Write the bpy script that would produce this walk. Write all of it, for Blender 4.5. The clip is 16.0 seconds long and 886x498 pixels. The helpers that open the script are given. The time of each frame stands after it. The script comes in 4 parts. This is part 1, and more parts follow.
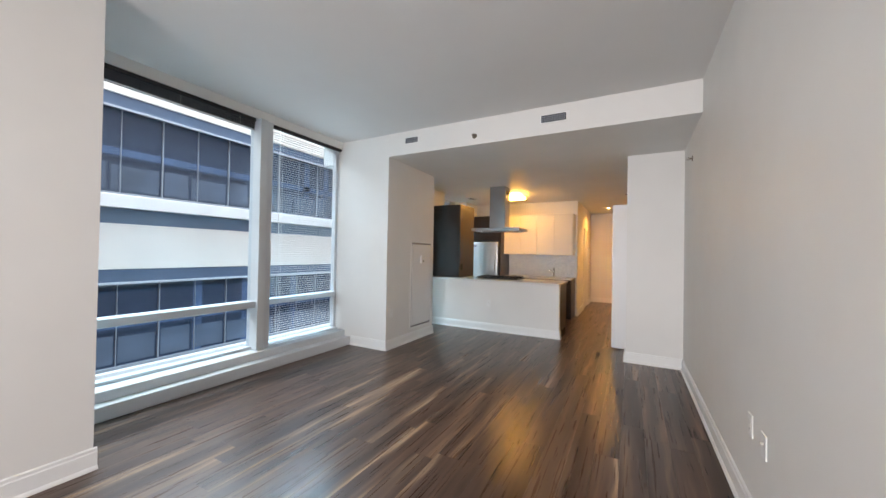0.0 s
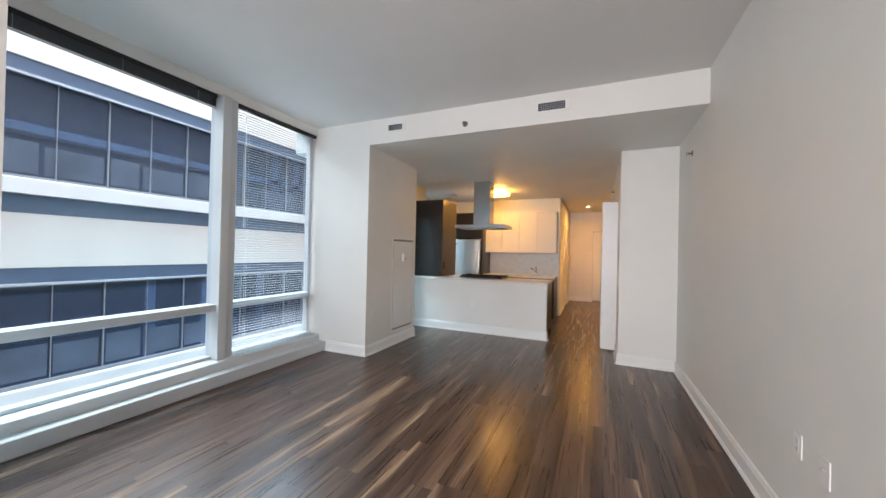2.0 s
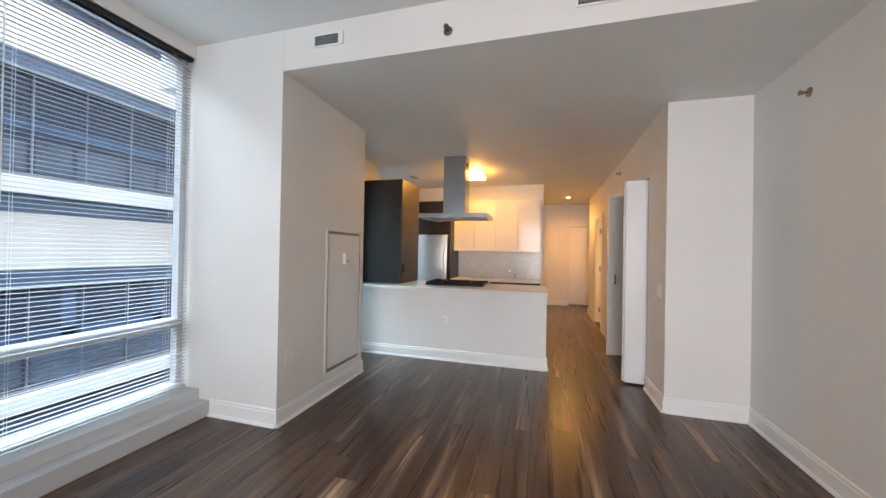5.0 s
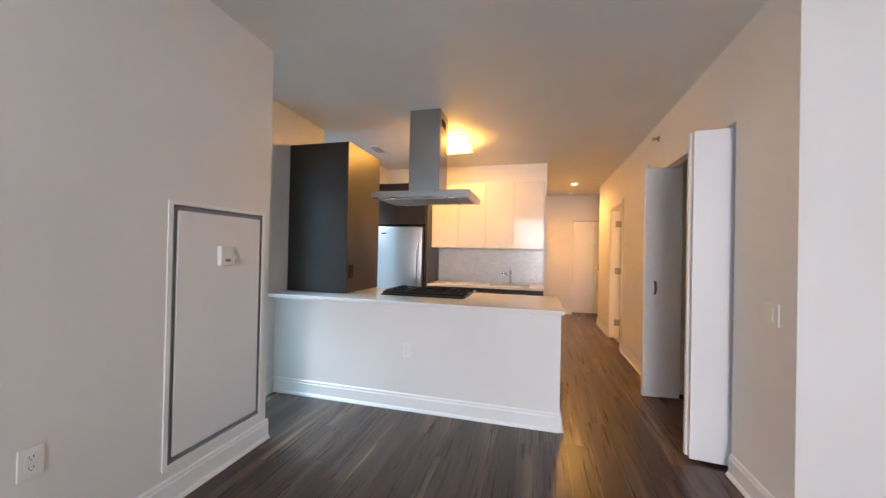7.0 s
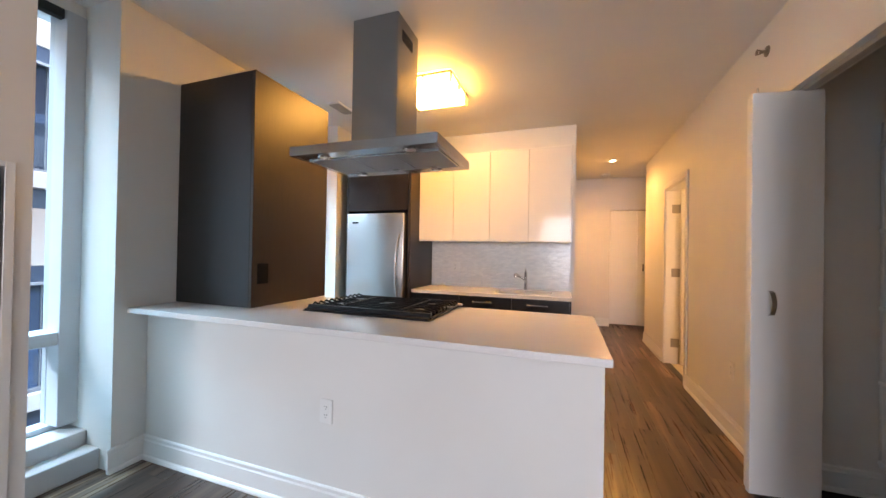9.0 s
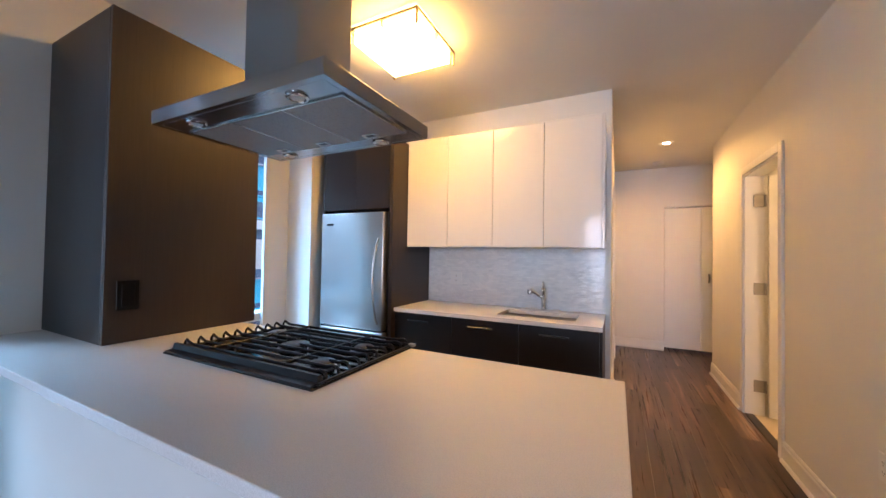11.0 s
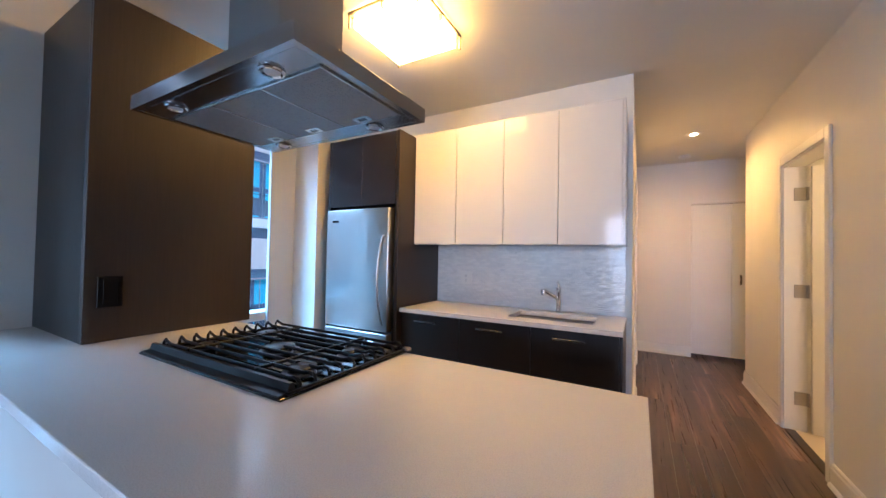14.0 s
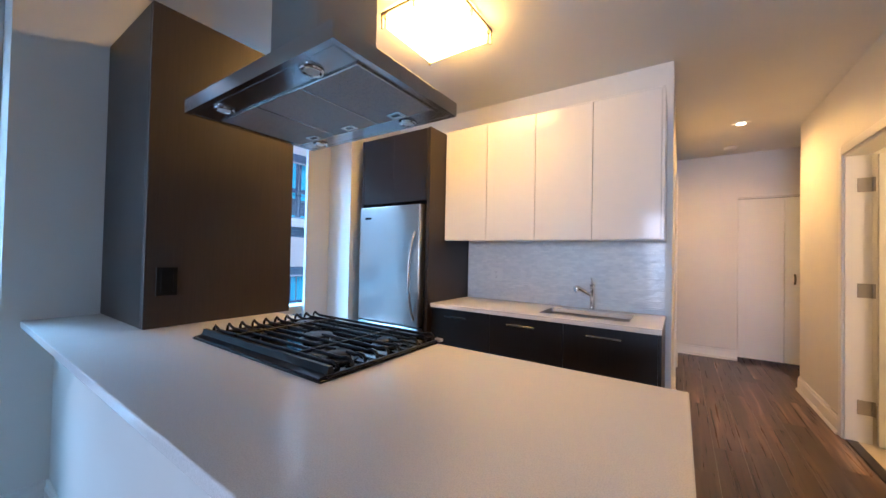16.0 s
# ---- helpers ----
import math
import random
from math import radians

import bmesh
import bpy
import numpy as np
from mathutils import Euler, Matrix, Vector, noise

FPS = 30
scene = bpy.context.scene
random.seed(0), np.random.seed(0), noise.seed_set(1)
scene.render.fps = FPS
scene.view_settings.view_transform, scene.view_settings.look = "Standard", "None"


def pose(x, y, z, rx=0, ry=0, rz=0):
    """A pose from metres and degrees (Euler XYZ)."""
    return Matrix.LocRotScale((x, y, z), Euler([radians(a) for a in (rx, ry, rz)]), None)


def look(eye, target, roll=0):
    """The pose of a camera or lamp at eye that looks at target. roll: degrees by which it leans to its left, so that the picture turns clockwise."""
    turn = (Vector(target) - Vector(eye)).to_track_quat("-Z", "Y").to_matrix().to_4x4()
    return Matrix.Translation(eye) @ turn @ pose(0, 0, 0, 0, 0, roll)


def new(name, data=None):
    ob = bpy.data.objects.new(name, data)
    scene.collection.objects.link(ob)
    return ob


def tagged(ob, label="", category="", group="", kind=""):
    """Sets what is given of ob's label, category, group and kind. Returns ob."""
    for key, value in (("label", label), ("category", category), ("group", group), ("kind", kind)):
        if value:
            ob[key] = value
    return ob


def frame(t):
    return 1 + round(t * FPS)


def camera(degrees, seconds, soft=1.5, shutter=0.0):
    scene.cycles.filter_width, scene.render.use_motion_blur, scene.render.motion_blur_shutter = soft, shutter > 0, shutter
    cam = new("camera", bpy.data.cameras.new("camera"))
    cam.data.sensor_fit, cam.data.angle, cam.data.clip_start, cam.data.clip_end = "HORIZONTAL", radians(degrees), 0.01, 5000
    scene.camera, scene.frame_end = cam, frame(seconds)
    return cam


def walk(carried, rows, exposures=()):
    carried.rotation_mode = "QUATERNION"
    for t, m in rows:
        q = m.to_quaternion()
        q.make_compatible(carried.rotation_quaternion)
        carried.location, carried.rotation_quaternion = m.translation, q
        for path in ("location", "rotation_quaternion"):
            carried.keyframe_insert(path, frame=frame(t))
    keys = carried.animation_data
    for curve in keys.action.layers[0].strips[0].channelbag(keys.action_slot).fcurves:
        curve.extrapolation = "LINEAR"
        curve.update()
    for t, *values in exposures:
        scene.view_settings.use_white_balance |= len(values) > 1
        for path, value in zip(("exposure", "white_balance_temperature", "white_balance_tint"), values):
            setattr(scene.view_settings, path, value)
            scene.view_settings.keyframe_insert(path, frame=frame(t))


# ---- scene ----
cam = camera(103.4, 16.0)
PATH = [
    (0, (-0.169, 1.465, 1.386), (-1.118, 3.226, 1.408), 1.0),
    (0.5, (-0.203, 1.476, 1.387), (-1.052, 3.287, 1.409), 1.1),
    (1, (-0.285, 1.514, 1.375), (-1.109, 3.336, 1.391), 1.2),
    (1.5, (-0.385, 1.621, 1.383), (-1.2, 3.447, 1.397), 1.1),
    (2, (-0.487, 1.693, 1.373), (-1.293, 3.523, 1.388), 1.3),
    (2.5, (-0.681, 1.793, 1.387), (-1.433, 3.647, 1.405), 1.4),
    (3, (-0.814, 1.966, 1.378), (-1.468, 3.856, 1.393), 1.2),
    (3.5, (-0.954, 2.261, 1.376), (-1.554, 4.168, 1.388), 1.1),
    (3.7, (-0.999, 2.373, 1.371), (-1.592, 4.283, 1.385), 1.1),
    (6, (-1.378, 3.935, 1.364), (-1.892, 5.868, 1.372), 1.0),
    (6.5, (-1.392, 4.321, 1.328), (-1.896, 6.256, 1.336), 1.0),
    (7, (-1.4, 4.677, 1.326), (-1.912, 6.611, 1.34), 1.2),
    (7.5, (-1.456, 5.015, 1.318), (-1.968, 6.948, 1.327), 1.4),
    (8, (-1.444, 5.345, 1.293), (-1.972, 7.273, 1.305), 1.2),
    (8.5, (-1.386, 5.686, 1.29), (-1.993, 7.592, 1.305), 1.2),
    (9, (-1.349, 6.017, 1.27), (-2.01, 7.905, 1.286), 1.0),
    (11.3, (-1.209, 7.017, 1.331), (-2.116, 8.799, 1.366), 1.1),
    (11.5, (-1.207, 7.067, 1.353), (-2.12, 8.847, 1.386), 1.2),
    (12, (-1.194, 7.133, 1.408), (-2.118, 8.907, 1.448), 1.1),
    (12.5, (-1.208, 7.137, 1.419), (-2.139, 8.907, 1.457), 1.1),
    (13, (-1.211, 7.134, 1.393), (-2.152, 8.898, 1.434), 1.1),
    (13.5, (-1.224, 7.117, 1.32), (-2.177, 8.875, 1.362), 1.2),
    (14, (-1.213, 7.095, 1.288), (-2.193, 8.838, 1.329), 1.1),
    (14.5, (-1.199, 7.089, 1.272), (-2.199, 8.821, 1.311), 1.1),
    (15, (-1.201, 7.091, 1.262), (-2.238, 8.8, 1.298), 1.1),
    (15.5, (-1.201, 7.086, 1.26), (-2.271, 8.775, 1.295), 1.1),
    (16, (-1.213, 7.078, 1.262), (-2.335, 8.733, 1.295), 1.2),
]
EXPOSURES = [(0, 0.20, 7400, 24), (3.7, 0.24, 7450, 25), (6, 0.38, 7300, 27), (7, 0.52, 7000, 28), (9, 0.50, 7050, 29), (11.3, 0.34, 5500, 24), (13, 0.31, 5200, 22), (16, 0.33, 5200, 22)]
walk(cam, [(t, look(eye, target, roll)) for t, eye, target, roll in PATH], EXPOSURES)

# ---- world, sun, large lights ----
world = bpy.data.worlds.new("sky")
scene.world = world
world.use_nodes = True
wn = world.node_tree
sky = wn.nodes.new("ShaderNodeTexSky")
sky.sky_type = "NISHITA"
sky.sun_disc = False
sky.sun_elevation = radians(48)
sky.sun_rotation = radians(100)
wn.nodes["Background"].inputs[1].default_value = 0.12
wn.links.new(sky.outputs[0], wn.nodes["Background"].inputs[0])


def lamp(name, kind, energy, color, m, **kw):
    data = bpy.data.lights.new(name, kind)
    data.energy, data.color = energy, color
    for k, v in kw.items():
        if k == "size":
            data.shape, data.size, data.size_y = "RECTANGLE", v[0], v[1]
        elif k == "angle":
            data.angle = v
        elif k == "soft":
            data.shadow_soft_size = v
        elif k == "spot":
            data.spot_size, data.spot_blend = v
    ob = new(name, data)
    ob.matrix_world = m
    return ob


SUN_FROM = Vector((math.cos(radians(48)) * 0.97, -math.cos(radians(48)) * 0.25, math.sin(radians(48))))
lamp("sun", "SUN", 1.5, (1, 0.95, 0.88), look(SUN_FROM * 30, (0, 0, 0)), angle=radians(0.6))
lamp("alley_sky_light", "AREA", 3900, (0.62, 0.87, 1.0), look((-9.3, 4.0, 7.1), (-3.0, 4.0, 1.2)), size=(18.0, 3.0))
living = lamp("living_window_light", "AREA", 100, (0.84, 0.94, 1.0), look((-1.1, -1.26, 1.6), (-0.8, 3.0, 1.2)), size=(2.2, 2.2))
living.data.spread = radians(120)
# unseen fill lamp added above the kitchen windows to strengthen their cyan daylight
lamp("kitchen_window_cyan_fill", "AREA", 1500, (0.22, 0.68, 1.0), look((-5.4, 8.2, 4.5), (-3.3, 7.7, 0.9)), size=(4.5, 1.4))
lamp("hall_downlight_light", "SPOT", 84, (1.0, 0.50, 0.11), pose(-0.74, 11.6, 2.57), soft=0.06, spot=(radians(176), 1.0))
lamp("bathroom_light", "POINT", 40, (1.0, 0.58, 0.18), pose(0.9, 10.0, 2.1), soft=0.1)


# ---- materials ----
def mat(name, color=(0.8, 0.8, 0.8), rough=0.5, metal=0.0, **kw):
    m = bpy.data.materials.new(name)
    m.use_nodes = True
    b = m.node_tree.nodes["Principled BSDF"]
    b.inputs["Base Color"].default_value = (*color, 1)
    b.inputs["Roughness"].default_value = rough
    b.inputs["Metallic"].default_value = metal
    for k, v in kw.items():
        b.inputs[k].default_value = v
    return m


def nodes_of(m):
    t = m.node_tree
    return t, t.nodes, t.links, t.nodes["Principled BSDF"]


def coords(t, scale=(1, 1, 1), kind="Object"):
    tc = t.nodes.new("ShaderNodeTexCoord")
    mp = t.nodes.new("ShaderNodeMapping")
    mp.inputs["Scale"].default_value = scale
    t.links.new(tc.outputs[kind], mp.inputs[0])
    return mp.outputs[0]


def world_coords(t, scale=(1, 1, 1)):
    g = t.nodes.new("ShaderNodeNewGeometry")
    mp = t.nodes.new("ShaderNodeMapping")
    mp.inputs["Scale"].default_value = scale
    t.links.new(g.outputs["Position"], mp.inputs[0])
    return mp.outputs[0]


def noise_tex(t, vec, scale, detail=4, rough=0.5):
    n = t.nodes.new("ShaderNodeTexNoise")
    n.inputs["Scale"].default_value = scale
    n.inputs["Detail"].default_value = detail
    n.inputs["Roughness"].default_value = rough
    t.links.new(vec, n.inputs["Vector"])
    return n.outputs["Fac"]


def ramp(t, fac, stops):
    r = t.nodes.new("ShaderNodeValToRGB")
    el = r.color_ramp.elements
    while len(el) < len(stops):
        el.new(0.5)
    for e, (p, c) in zip(el, stops):
        e.position, e.color = p, (*c, 1)
    t.links.new(fac, r.inputs[0])
    return r.outputs[0]


def bump(t, fac, strength, dist=0.01):
    b = t.nodes.new("ShaderNodeBump")
    b.inputs["Strength"].default_value = strength
    b.inputs["Distance"].default_value = dist
    t.links.new(fac, b.inputs["Height"])
    t.links.new(b.outputs[0], t.nodes["Principled BSDF"].inputs["Normal"])


def rough_map(t, fac, lo, hi):
    m = t.nodes.new("ShaderNodeMapRange")
    m.inputs["To Min"].default_value = lo
    m.inputs["To Max"].default_value = hi
    t.links.new(fac, m.inputs["Value"])
    t.links.new(m.outputs[0], t.nodes["Principled BSDF"].inputs["Roughness"])


def paint(name, color, rough=0.55, var=0.03, bumpy=0.06, scale=260):
    m = mat(name, color, rough)
    t, n, l, b = nodes_of(m)
    v = world_coords(t)
    big = noise_tex(t, v, 1.3, 3)
    lo = tuple(c * (1 - var) for c in color)
    hi = tuple(min(1, c * (1 + var)) for c in color)
    l.new(ramp(t, big, [(0.3, lo), (0.7, hi)]), b.inputs["Base Color"])
    bump(t, noise_tex(t, v, scale, 2), bumpy, 0.002)
    rough_map(t, noise_tex(t, v, 5, 3), rough - 0.06, rough + 0.08)
    return m


WALL = paint("wall_paint", (0.74, 0.73, 0.70), 0.5)
CEIL = paint("ceiling_paint", (0.72, 0.71, 0.69), 0.8, 0.02, 0.1, 160)
TRIM = paint("trim_paint", (0.80, 0.80, 0.78), 0.3, 0.02, 0.03)
DOORP = paint("door_paint", (0.78, 0.78, 0.77), 0.35, 0.02, 0.03)
FRAME = paint("window_frame_paint", (0.54, 0.55, 0.56), 0.3, 0.03, 0.02)
SILLM = paint("sill_paint", (0.56, 0.57, 0.57), 0.3, 0.03, 0.02)
PLATE = mat("white_plastic", (0.78, 0.78, 0.76), 0.3)
SLOT = mat("black_slot", (0.02, 0.02, 0.02), 0.5)
BLACKPLATE = mat("black_plastic", (0.003, 0.003, 0.003), 0.45)
BLACKPLATE.node_tree.nodes["Principled BSDF"].inputs["Specular IOR Level"].default_value = 0.2
LCD = mat("green_lcd", (0.16, 0.18, 0.11), 0.3)
GROOVE = mat("grey_reveal", (0.27, 0.27, 0.28), 0.5)
CHROME = mat("chrome", (0.75, 0.75, 0.75), 0.12, 1.0)
NICKEL = mat("satin_nickel", (0.62, 0.60, 0.57), 0.28, 1.0)
BLACK = mat("black_enamel", (0.008, 0.008, 0.009), 0.10)
CASTIRON = mat("cast_iron", (0.005, 0.005, 0.006), 0.36)
CASTIRON.node_tree.nodes["Principled BSDF"].inputs["Specular IOR Level"].default_value = 0.28
BURNERM = mat("burner_aluminium", (0.05, 0.05, 0.055), 0.3, 1.0)
FIXMETAL = mat("dark_nickel", (0.22, 0.19, 0.15), 0.35, 1.0)
DARKGAP = mat("dark_gap", (0.015, 0.014, 0.013), 0.7)


def make_floor():
    m = mat("walnut_laminate", (0.1, 0.06, 0.04), 0.3)
    t, n, l, b = nodes_of(m)
    oi = n.new("ShaderNodeObjectInfo")
    off = n.new("ShaderNodeVectorMath")
    off.operation = "MULTIPLY_ADD"
    comb = n.new("ShaderNodeCombineXYZ")
    for i in range(3):
        l.new(oi.outputs["Random"], comb.inputs[i])
    g = n.new("ShaderNodeNewGeometry")
    l.new(comb.outputs[0], off.inputs[0])
    off.inputs[1].default_value = (37, 61, 13)
    l.new(g.outputs["Position"], off.inputs[2])
    warp = n.new("ShaderNodeMapping")
    warp.inputs["Scale"].default_value = (3.2, 1.1, 1.0)
    l.new(off.outputs[0], warp.inputs[0])
    wn2 = n.new("ShaderNodeTexNoise")
    wn2.inputs["Scale"].default_value = 1.6
    wn2.inputs["Detail"].default_value = 2.0
    l.new(warp.outputs[0], wn2.inputs["Vector"])
    bend = n.new("ShaderNodeVectorMath")
    bend.operation = "MULTIPLY_ADD"
    l.new(wn2.outputs["Color"], bend.inputs[0])
    bend.inputs[1].default_value = (0.07, 0.0, 0.0)
    l.new(off.outputs[0], bend.inputs[2])
    mp = n.new("ShaderNodeMapping")
    mp.inputs["Scale"].default_value = (6.2, 0.30, 1.0)
    l.new(bend.outputs[0], mp.inputs[0])
    broad = noise_tex(t, mp.outputs[0], 1.7, 3.0, 0.5)
    mp2 = n.new("ShaderNodeMapping")
    mp2.inputs["Scale"].default_value = (38, 0.9, 1)
    l.new(off.outputs[0], mp2.inputs[0])
    fine = noise_tex(t, mp2.outputs[0], 1.5, 4, 0.62)
    col = ramp(t, broad, [(0.30, (0.038, 0.021, 0.015)), (0.45, (0.064, 0.036, 0.026)), (0.56, (0.098, 0.057, 0.041)), (0.64, (0.155, 0.096, 0.064)), (0.72, (0.36, 0.24, 0.15))])
    wv = n.new("ShaderNodeTexWave")
    wv.wave_type, wv.bands_direction = "BANDS", "X"
    wv.inputs["Scale"].default_value = 1.5
    wv.inputs["Distortion"].default_value = 7.0
    wv.inputs["Detail"].default_value = 2.0
    wv.inputs["Detail Scale"].default_value = 0.9
    l.new(mp.outputs[0], wv.inputs["Vector"])
    gr = n.new("ShaderNodeMix")
    gr.data_type, gr.blend_type = "RGBA", "MULTIPLY"
    gr.inputs["Factor"].default_value = 0.12
    l.new(col, gr.inputs["A"])
    l.new(ramp(t, wv.outputs["Fac"], [(0.0, (0.45, 0.42, 0.40)), (0.6, (1.12, 1.12, 1.12))]), gr.inputs["B"])
    col = gr.outputs["Result"]
    mix = n.new("ShaderNodeMix")
    mix.data_type, mix.blend_type = "RGBA", "MULTIPLY"
    mix.inputs["Factor"].default_value = 0.4
    l.new(col, mix.inputs["A"])
    l.new(ramp(t, fine, [(0.3, (0.5, 0.47, 0.45)), (0.65, (1.25, 1.22, 1.2))]), mix.inputs["B"])
    tint = n.new("ShaderNodeMix")
    tint.data_type, tint.blend_type = "RGBA", "MULTIPLY"
    tint.inputs["Factor"].default_value = 0.8
    l.new(mix.outputs["Result"], tint.inputs["A"])
    l.new(ramp(t, oi.outputs["Random"], [(0.0, (0.72, 0.66, 0.64)), (0.35, (1.05, 0.95, 0.90)), (0.7, (0.95, 0.97, 1.0)), (1.0, (1.5, 1.42, 1.34))]), tint.inputs["B"])
    l.new(tint.outputs["Result"], b.inputs["Base Color"])
    rough_map(t, fine, 0.23, 0.34)
    bump(t, fine, 0.12, 0.002)
    return m


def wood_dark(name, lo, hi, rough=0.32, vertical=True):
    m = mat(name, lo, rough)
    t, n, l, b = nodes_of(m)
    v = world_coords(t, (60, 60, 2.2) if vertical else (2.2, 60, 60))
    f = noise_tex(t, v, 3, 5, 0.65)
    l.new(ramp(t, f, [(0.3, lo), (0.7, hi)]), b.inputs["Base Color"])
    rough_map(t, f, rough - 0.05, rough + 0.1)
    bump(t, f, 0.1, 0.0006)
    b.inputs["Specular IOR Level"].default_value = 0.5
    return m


def steel(name, color=(0.58, 0.58, 0.57), rough=0.27, axis=2):
    m = mat(name, color, rough, 1.0)
    t, n, l, b = nodes_of(m)
    s = [300, 300, 300]
    s[axis] = 3
    f = noise_tex(t, world_coords(t, s), 1, 2)
    rough_map(t, f, rough - 0.004, rough + 0.004)
    l.new(ramp(t, f, [(0.2, tuple(c * 0.975 for c in color)), (0.8, color)]), b.inputs["Base Color"])
    return m


FLOORM = make_floor()
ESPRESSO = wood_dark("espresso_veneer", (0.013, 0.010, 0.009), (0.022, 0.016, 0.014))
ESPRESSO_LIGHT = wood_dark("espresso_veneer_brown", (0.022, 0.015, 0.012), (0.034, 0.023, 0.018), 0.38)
STEEL = steel("brushed_steel")
HOODSTEEL = steel("brushed_steel_hood", (0.34, 0.34, 0.35), 0.24)
STEELV = steel("brushed_steel_fridge", (0.60, 0.60, 0.59), 0.34)
STEELSINK = steel("sink_steel", (0.5, 0.5, 0.49), 0.3, 0)
GLOSSW = mat("white_gloss_lacquer", (0.66, 0.65, 0.64), 0.09)
GLOSSW.node_tree.nodes["Principled BSDF"].inputs["Specular IOR Level"].default_value = 0.3


def make_quartz():
    m = mat("white_quartz", (0.74, 0.72, 0.70), 0.14)
    t, n, l, b = nodes_of(m)
    v = world_coords(t)
    l.new(ramp(t, noise_tex(t, v, 420, 2), [(0.35, (0.66, 0.64, 0.62)), (0.6, (0.77, 0.75, 0.73))]), b.inputs["Base Color"])
    rough_map(t, noise_tex(t, v, 7, 3), 0.18, 0.28)
    return m


QUARTZ = make_quartz()


def make_tile():
    m = mat("marble_mosaic", (0.7, 0.7, 0.69), 0.15)
    t, n, l, b = nodes_of(m)
    oi = n.new("ShaderNodeNewGeometry")
    mix = n.new("ShaderNodeMix")
    mix.data_type, mix.blend_type = "RGBA", "MULTIPLY"
    mix.inputs["Factor"].default_value = 1
    l.new(ramp(t, oi.outputs["Random Per Island"], [(0, (0.74, 0.745, 0.745)), (0.5, (0.80, 0.795, 0.79)), (1, (0.86, 0.855, 0.84))]), mix.inputs["A"])
    l.new(ramp(t, noise_tex(t, world_coords(t), 18, 5), [(0.35, (0.94, 0.945, 0.95)), (0.6, (1, 1, 1))]), mix.inputs["B"])
    l.new(mix.outputs["Result"], b.inputs["Base Color"])
    return m


def make_filter():
    m = mat("filter_mesh", (0.4, 0.4, 0.41), 0.55, 0.2)
    t, n, l, b = nodes_of(m)
    v = world_coords(t)
    k = n.new("ShaderNodeTexVoronoi")
    k.inputs["Scale"].default_value = 135
    k.inputs["Randomness"].default_value = 0.15
    l.new(v, k.inputs["Vector"])
    l.new(ramp(t, k.outputs["Distance"], [(0.25, (0.06, 0.06, 0.065)), (0.5, (0.34, 0.34, 0.35))]), b.inputs["Base Color"])
    return m


FILTERM = make_filter()
PULLM = mat("pull_nickel", (0.34, 0.33, 0.32), 0.25, 1.0)
HINGEM = mat("hinge_steel", (0.34, 0.33, 0.32), 0.4, 1.0)
TILE = make_tile()
GROUT = mat("grout", (0.74, 0.73, 0.71), 0.8)
BATHTILE = paint("cream_floor_tile", (0.6, 0.53, 0.42), 0.35, 0.1, 0.02, 20)


def glow(name, color, strength):
    m = bpy.data.materials.new(name)
    m.use_nodes = True
    b = m.node_tree.nodes["Principled BSDF"]
    b.inputs["Base Color"].default_value = (0.8, 0.8, 0.8, 1)
    b.inputs["Emission Color"].default_value = (*color, 1)
    b.inputs["Emission Strength"].default_value = strength
    return m


OPAL = glow("lit_opal_glass", (1.0, 0.52, 0.095), 37.0)
BULB = glow("lit_downlight_lens", (1.0, 0.76, 0.45), 30.0)


def make_glass(name="window_glass", tint=(0.93, 0.96, 0.98)):
    m = bpy.data.materials.new(name)
    m.use_nodes = True
    t = m.node_tree
    t.nodes.clear()
    out = t.nodes.new("ShaderNodeOutputMaterial")
    tr = t.nodes.new("ShaderNodeBsdfTransparent")
    gl = t.nodes.new("ShaderNodeBsdfGlossy")
    tr.inputs[0].default_value = (*tint, 1)
    gl.inputs["Roughness"].default_value = 0.01
    lw = t.nodes.new("ShaderNodeLayerWeight")
    lw.inputs[0].default_value = 0.5
    pw = t.nodes.new("ShaderNodeMath")
    pw.operation = "POWER"
    pw.inputs[1].default_value = 4.0
    sc = t.nodes.new("ShaderNodeMath")
    sc.operation = "MULTIPLY_ADD"
    sc.inputs[1].default_value = 0.45
    sc.inputs[2].default_value = 0.025
    mx = t.nodes.new("ShaderNodeMixShader")
    t.links.new(lw.outputs["Facing"], pw.inputs[0])
    t.links.new(pw.outputs[0], sc.inputs[0])
    t.links.new(sc.outputs[0], mx.inputs[0])
    t.links.new(tr.outputs[0], mx.inputs[1])
    t.links.new(gl.outputs[0], mx.inputs[2])
    t.links.new(mx.outputs[0], out.inputs[0])
    return m


GLASS = make_glass()
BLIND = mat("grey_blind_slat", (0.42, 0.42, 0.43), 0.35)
# same slats as the grey blind; backlit shade of the stack painted near-black
BACKLITBLIND = mat("backlit_blind_slat", (0.012, 0.012, 0.013), 0.45)
CREAM = paint("cream_cladding", (0.60, 0.53, 0.47), 0.35, 0.05, 0.02, 3)
PALE = paint("pale_ledge", (0.68, 0.66, 0.64), 0.5, 0.06, 0.02, 3)
SLATE = paint("slate_blue_band", (0.055, 0.08, 0.125), 0.4, 0.12, 0.02, 3)
FACGLASS = mat("tinted_facade_glass", (0.030, 0.044, 0.070), 0.04)
FACMULL = mat("facade_mullion_grey", (0.17, 0.18, 0.20), 0.4)
FACTHIN = mat("facade_mullion_light", (0.24, 0.26, 0.29), 0.4)
STRIPM = mat("facade_strip_grey", (0.34, 0.35, 0.37), 0.5)
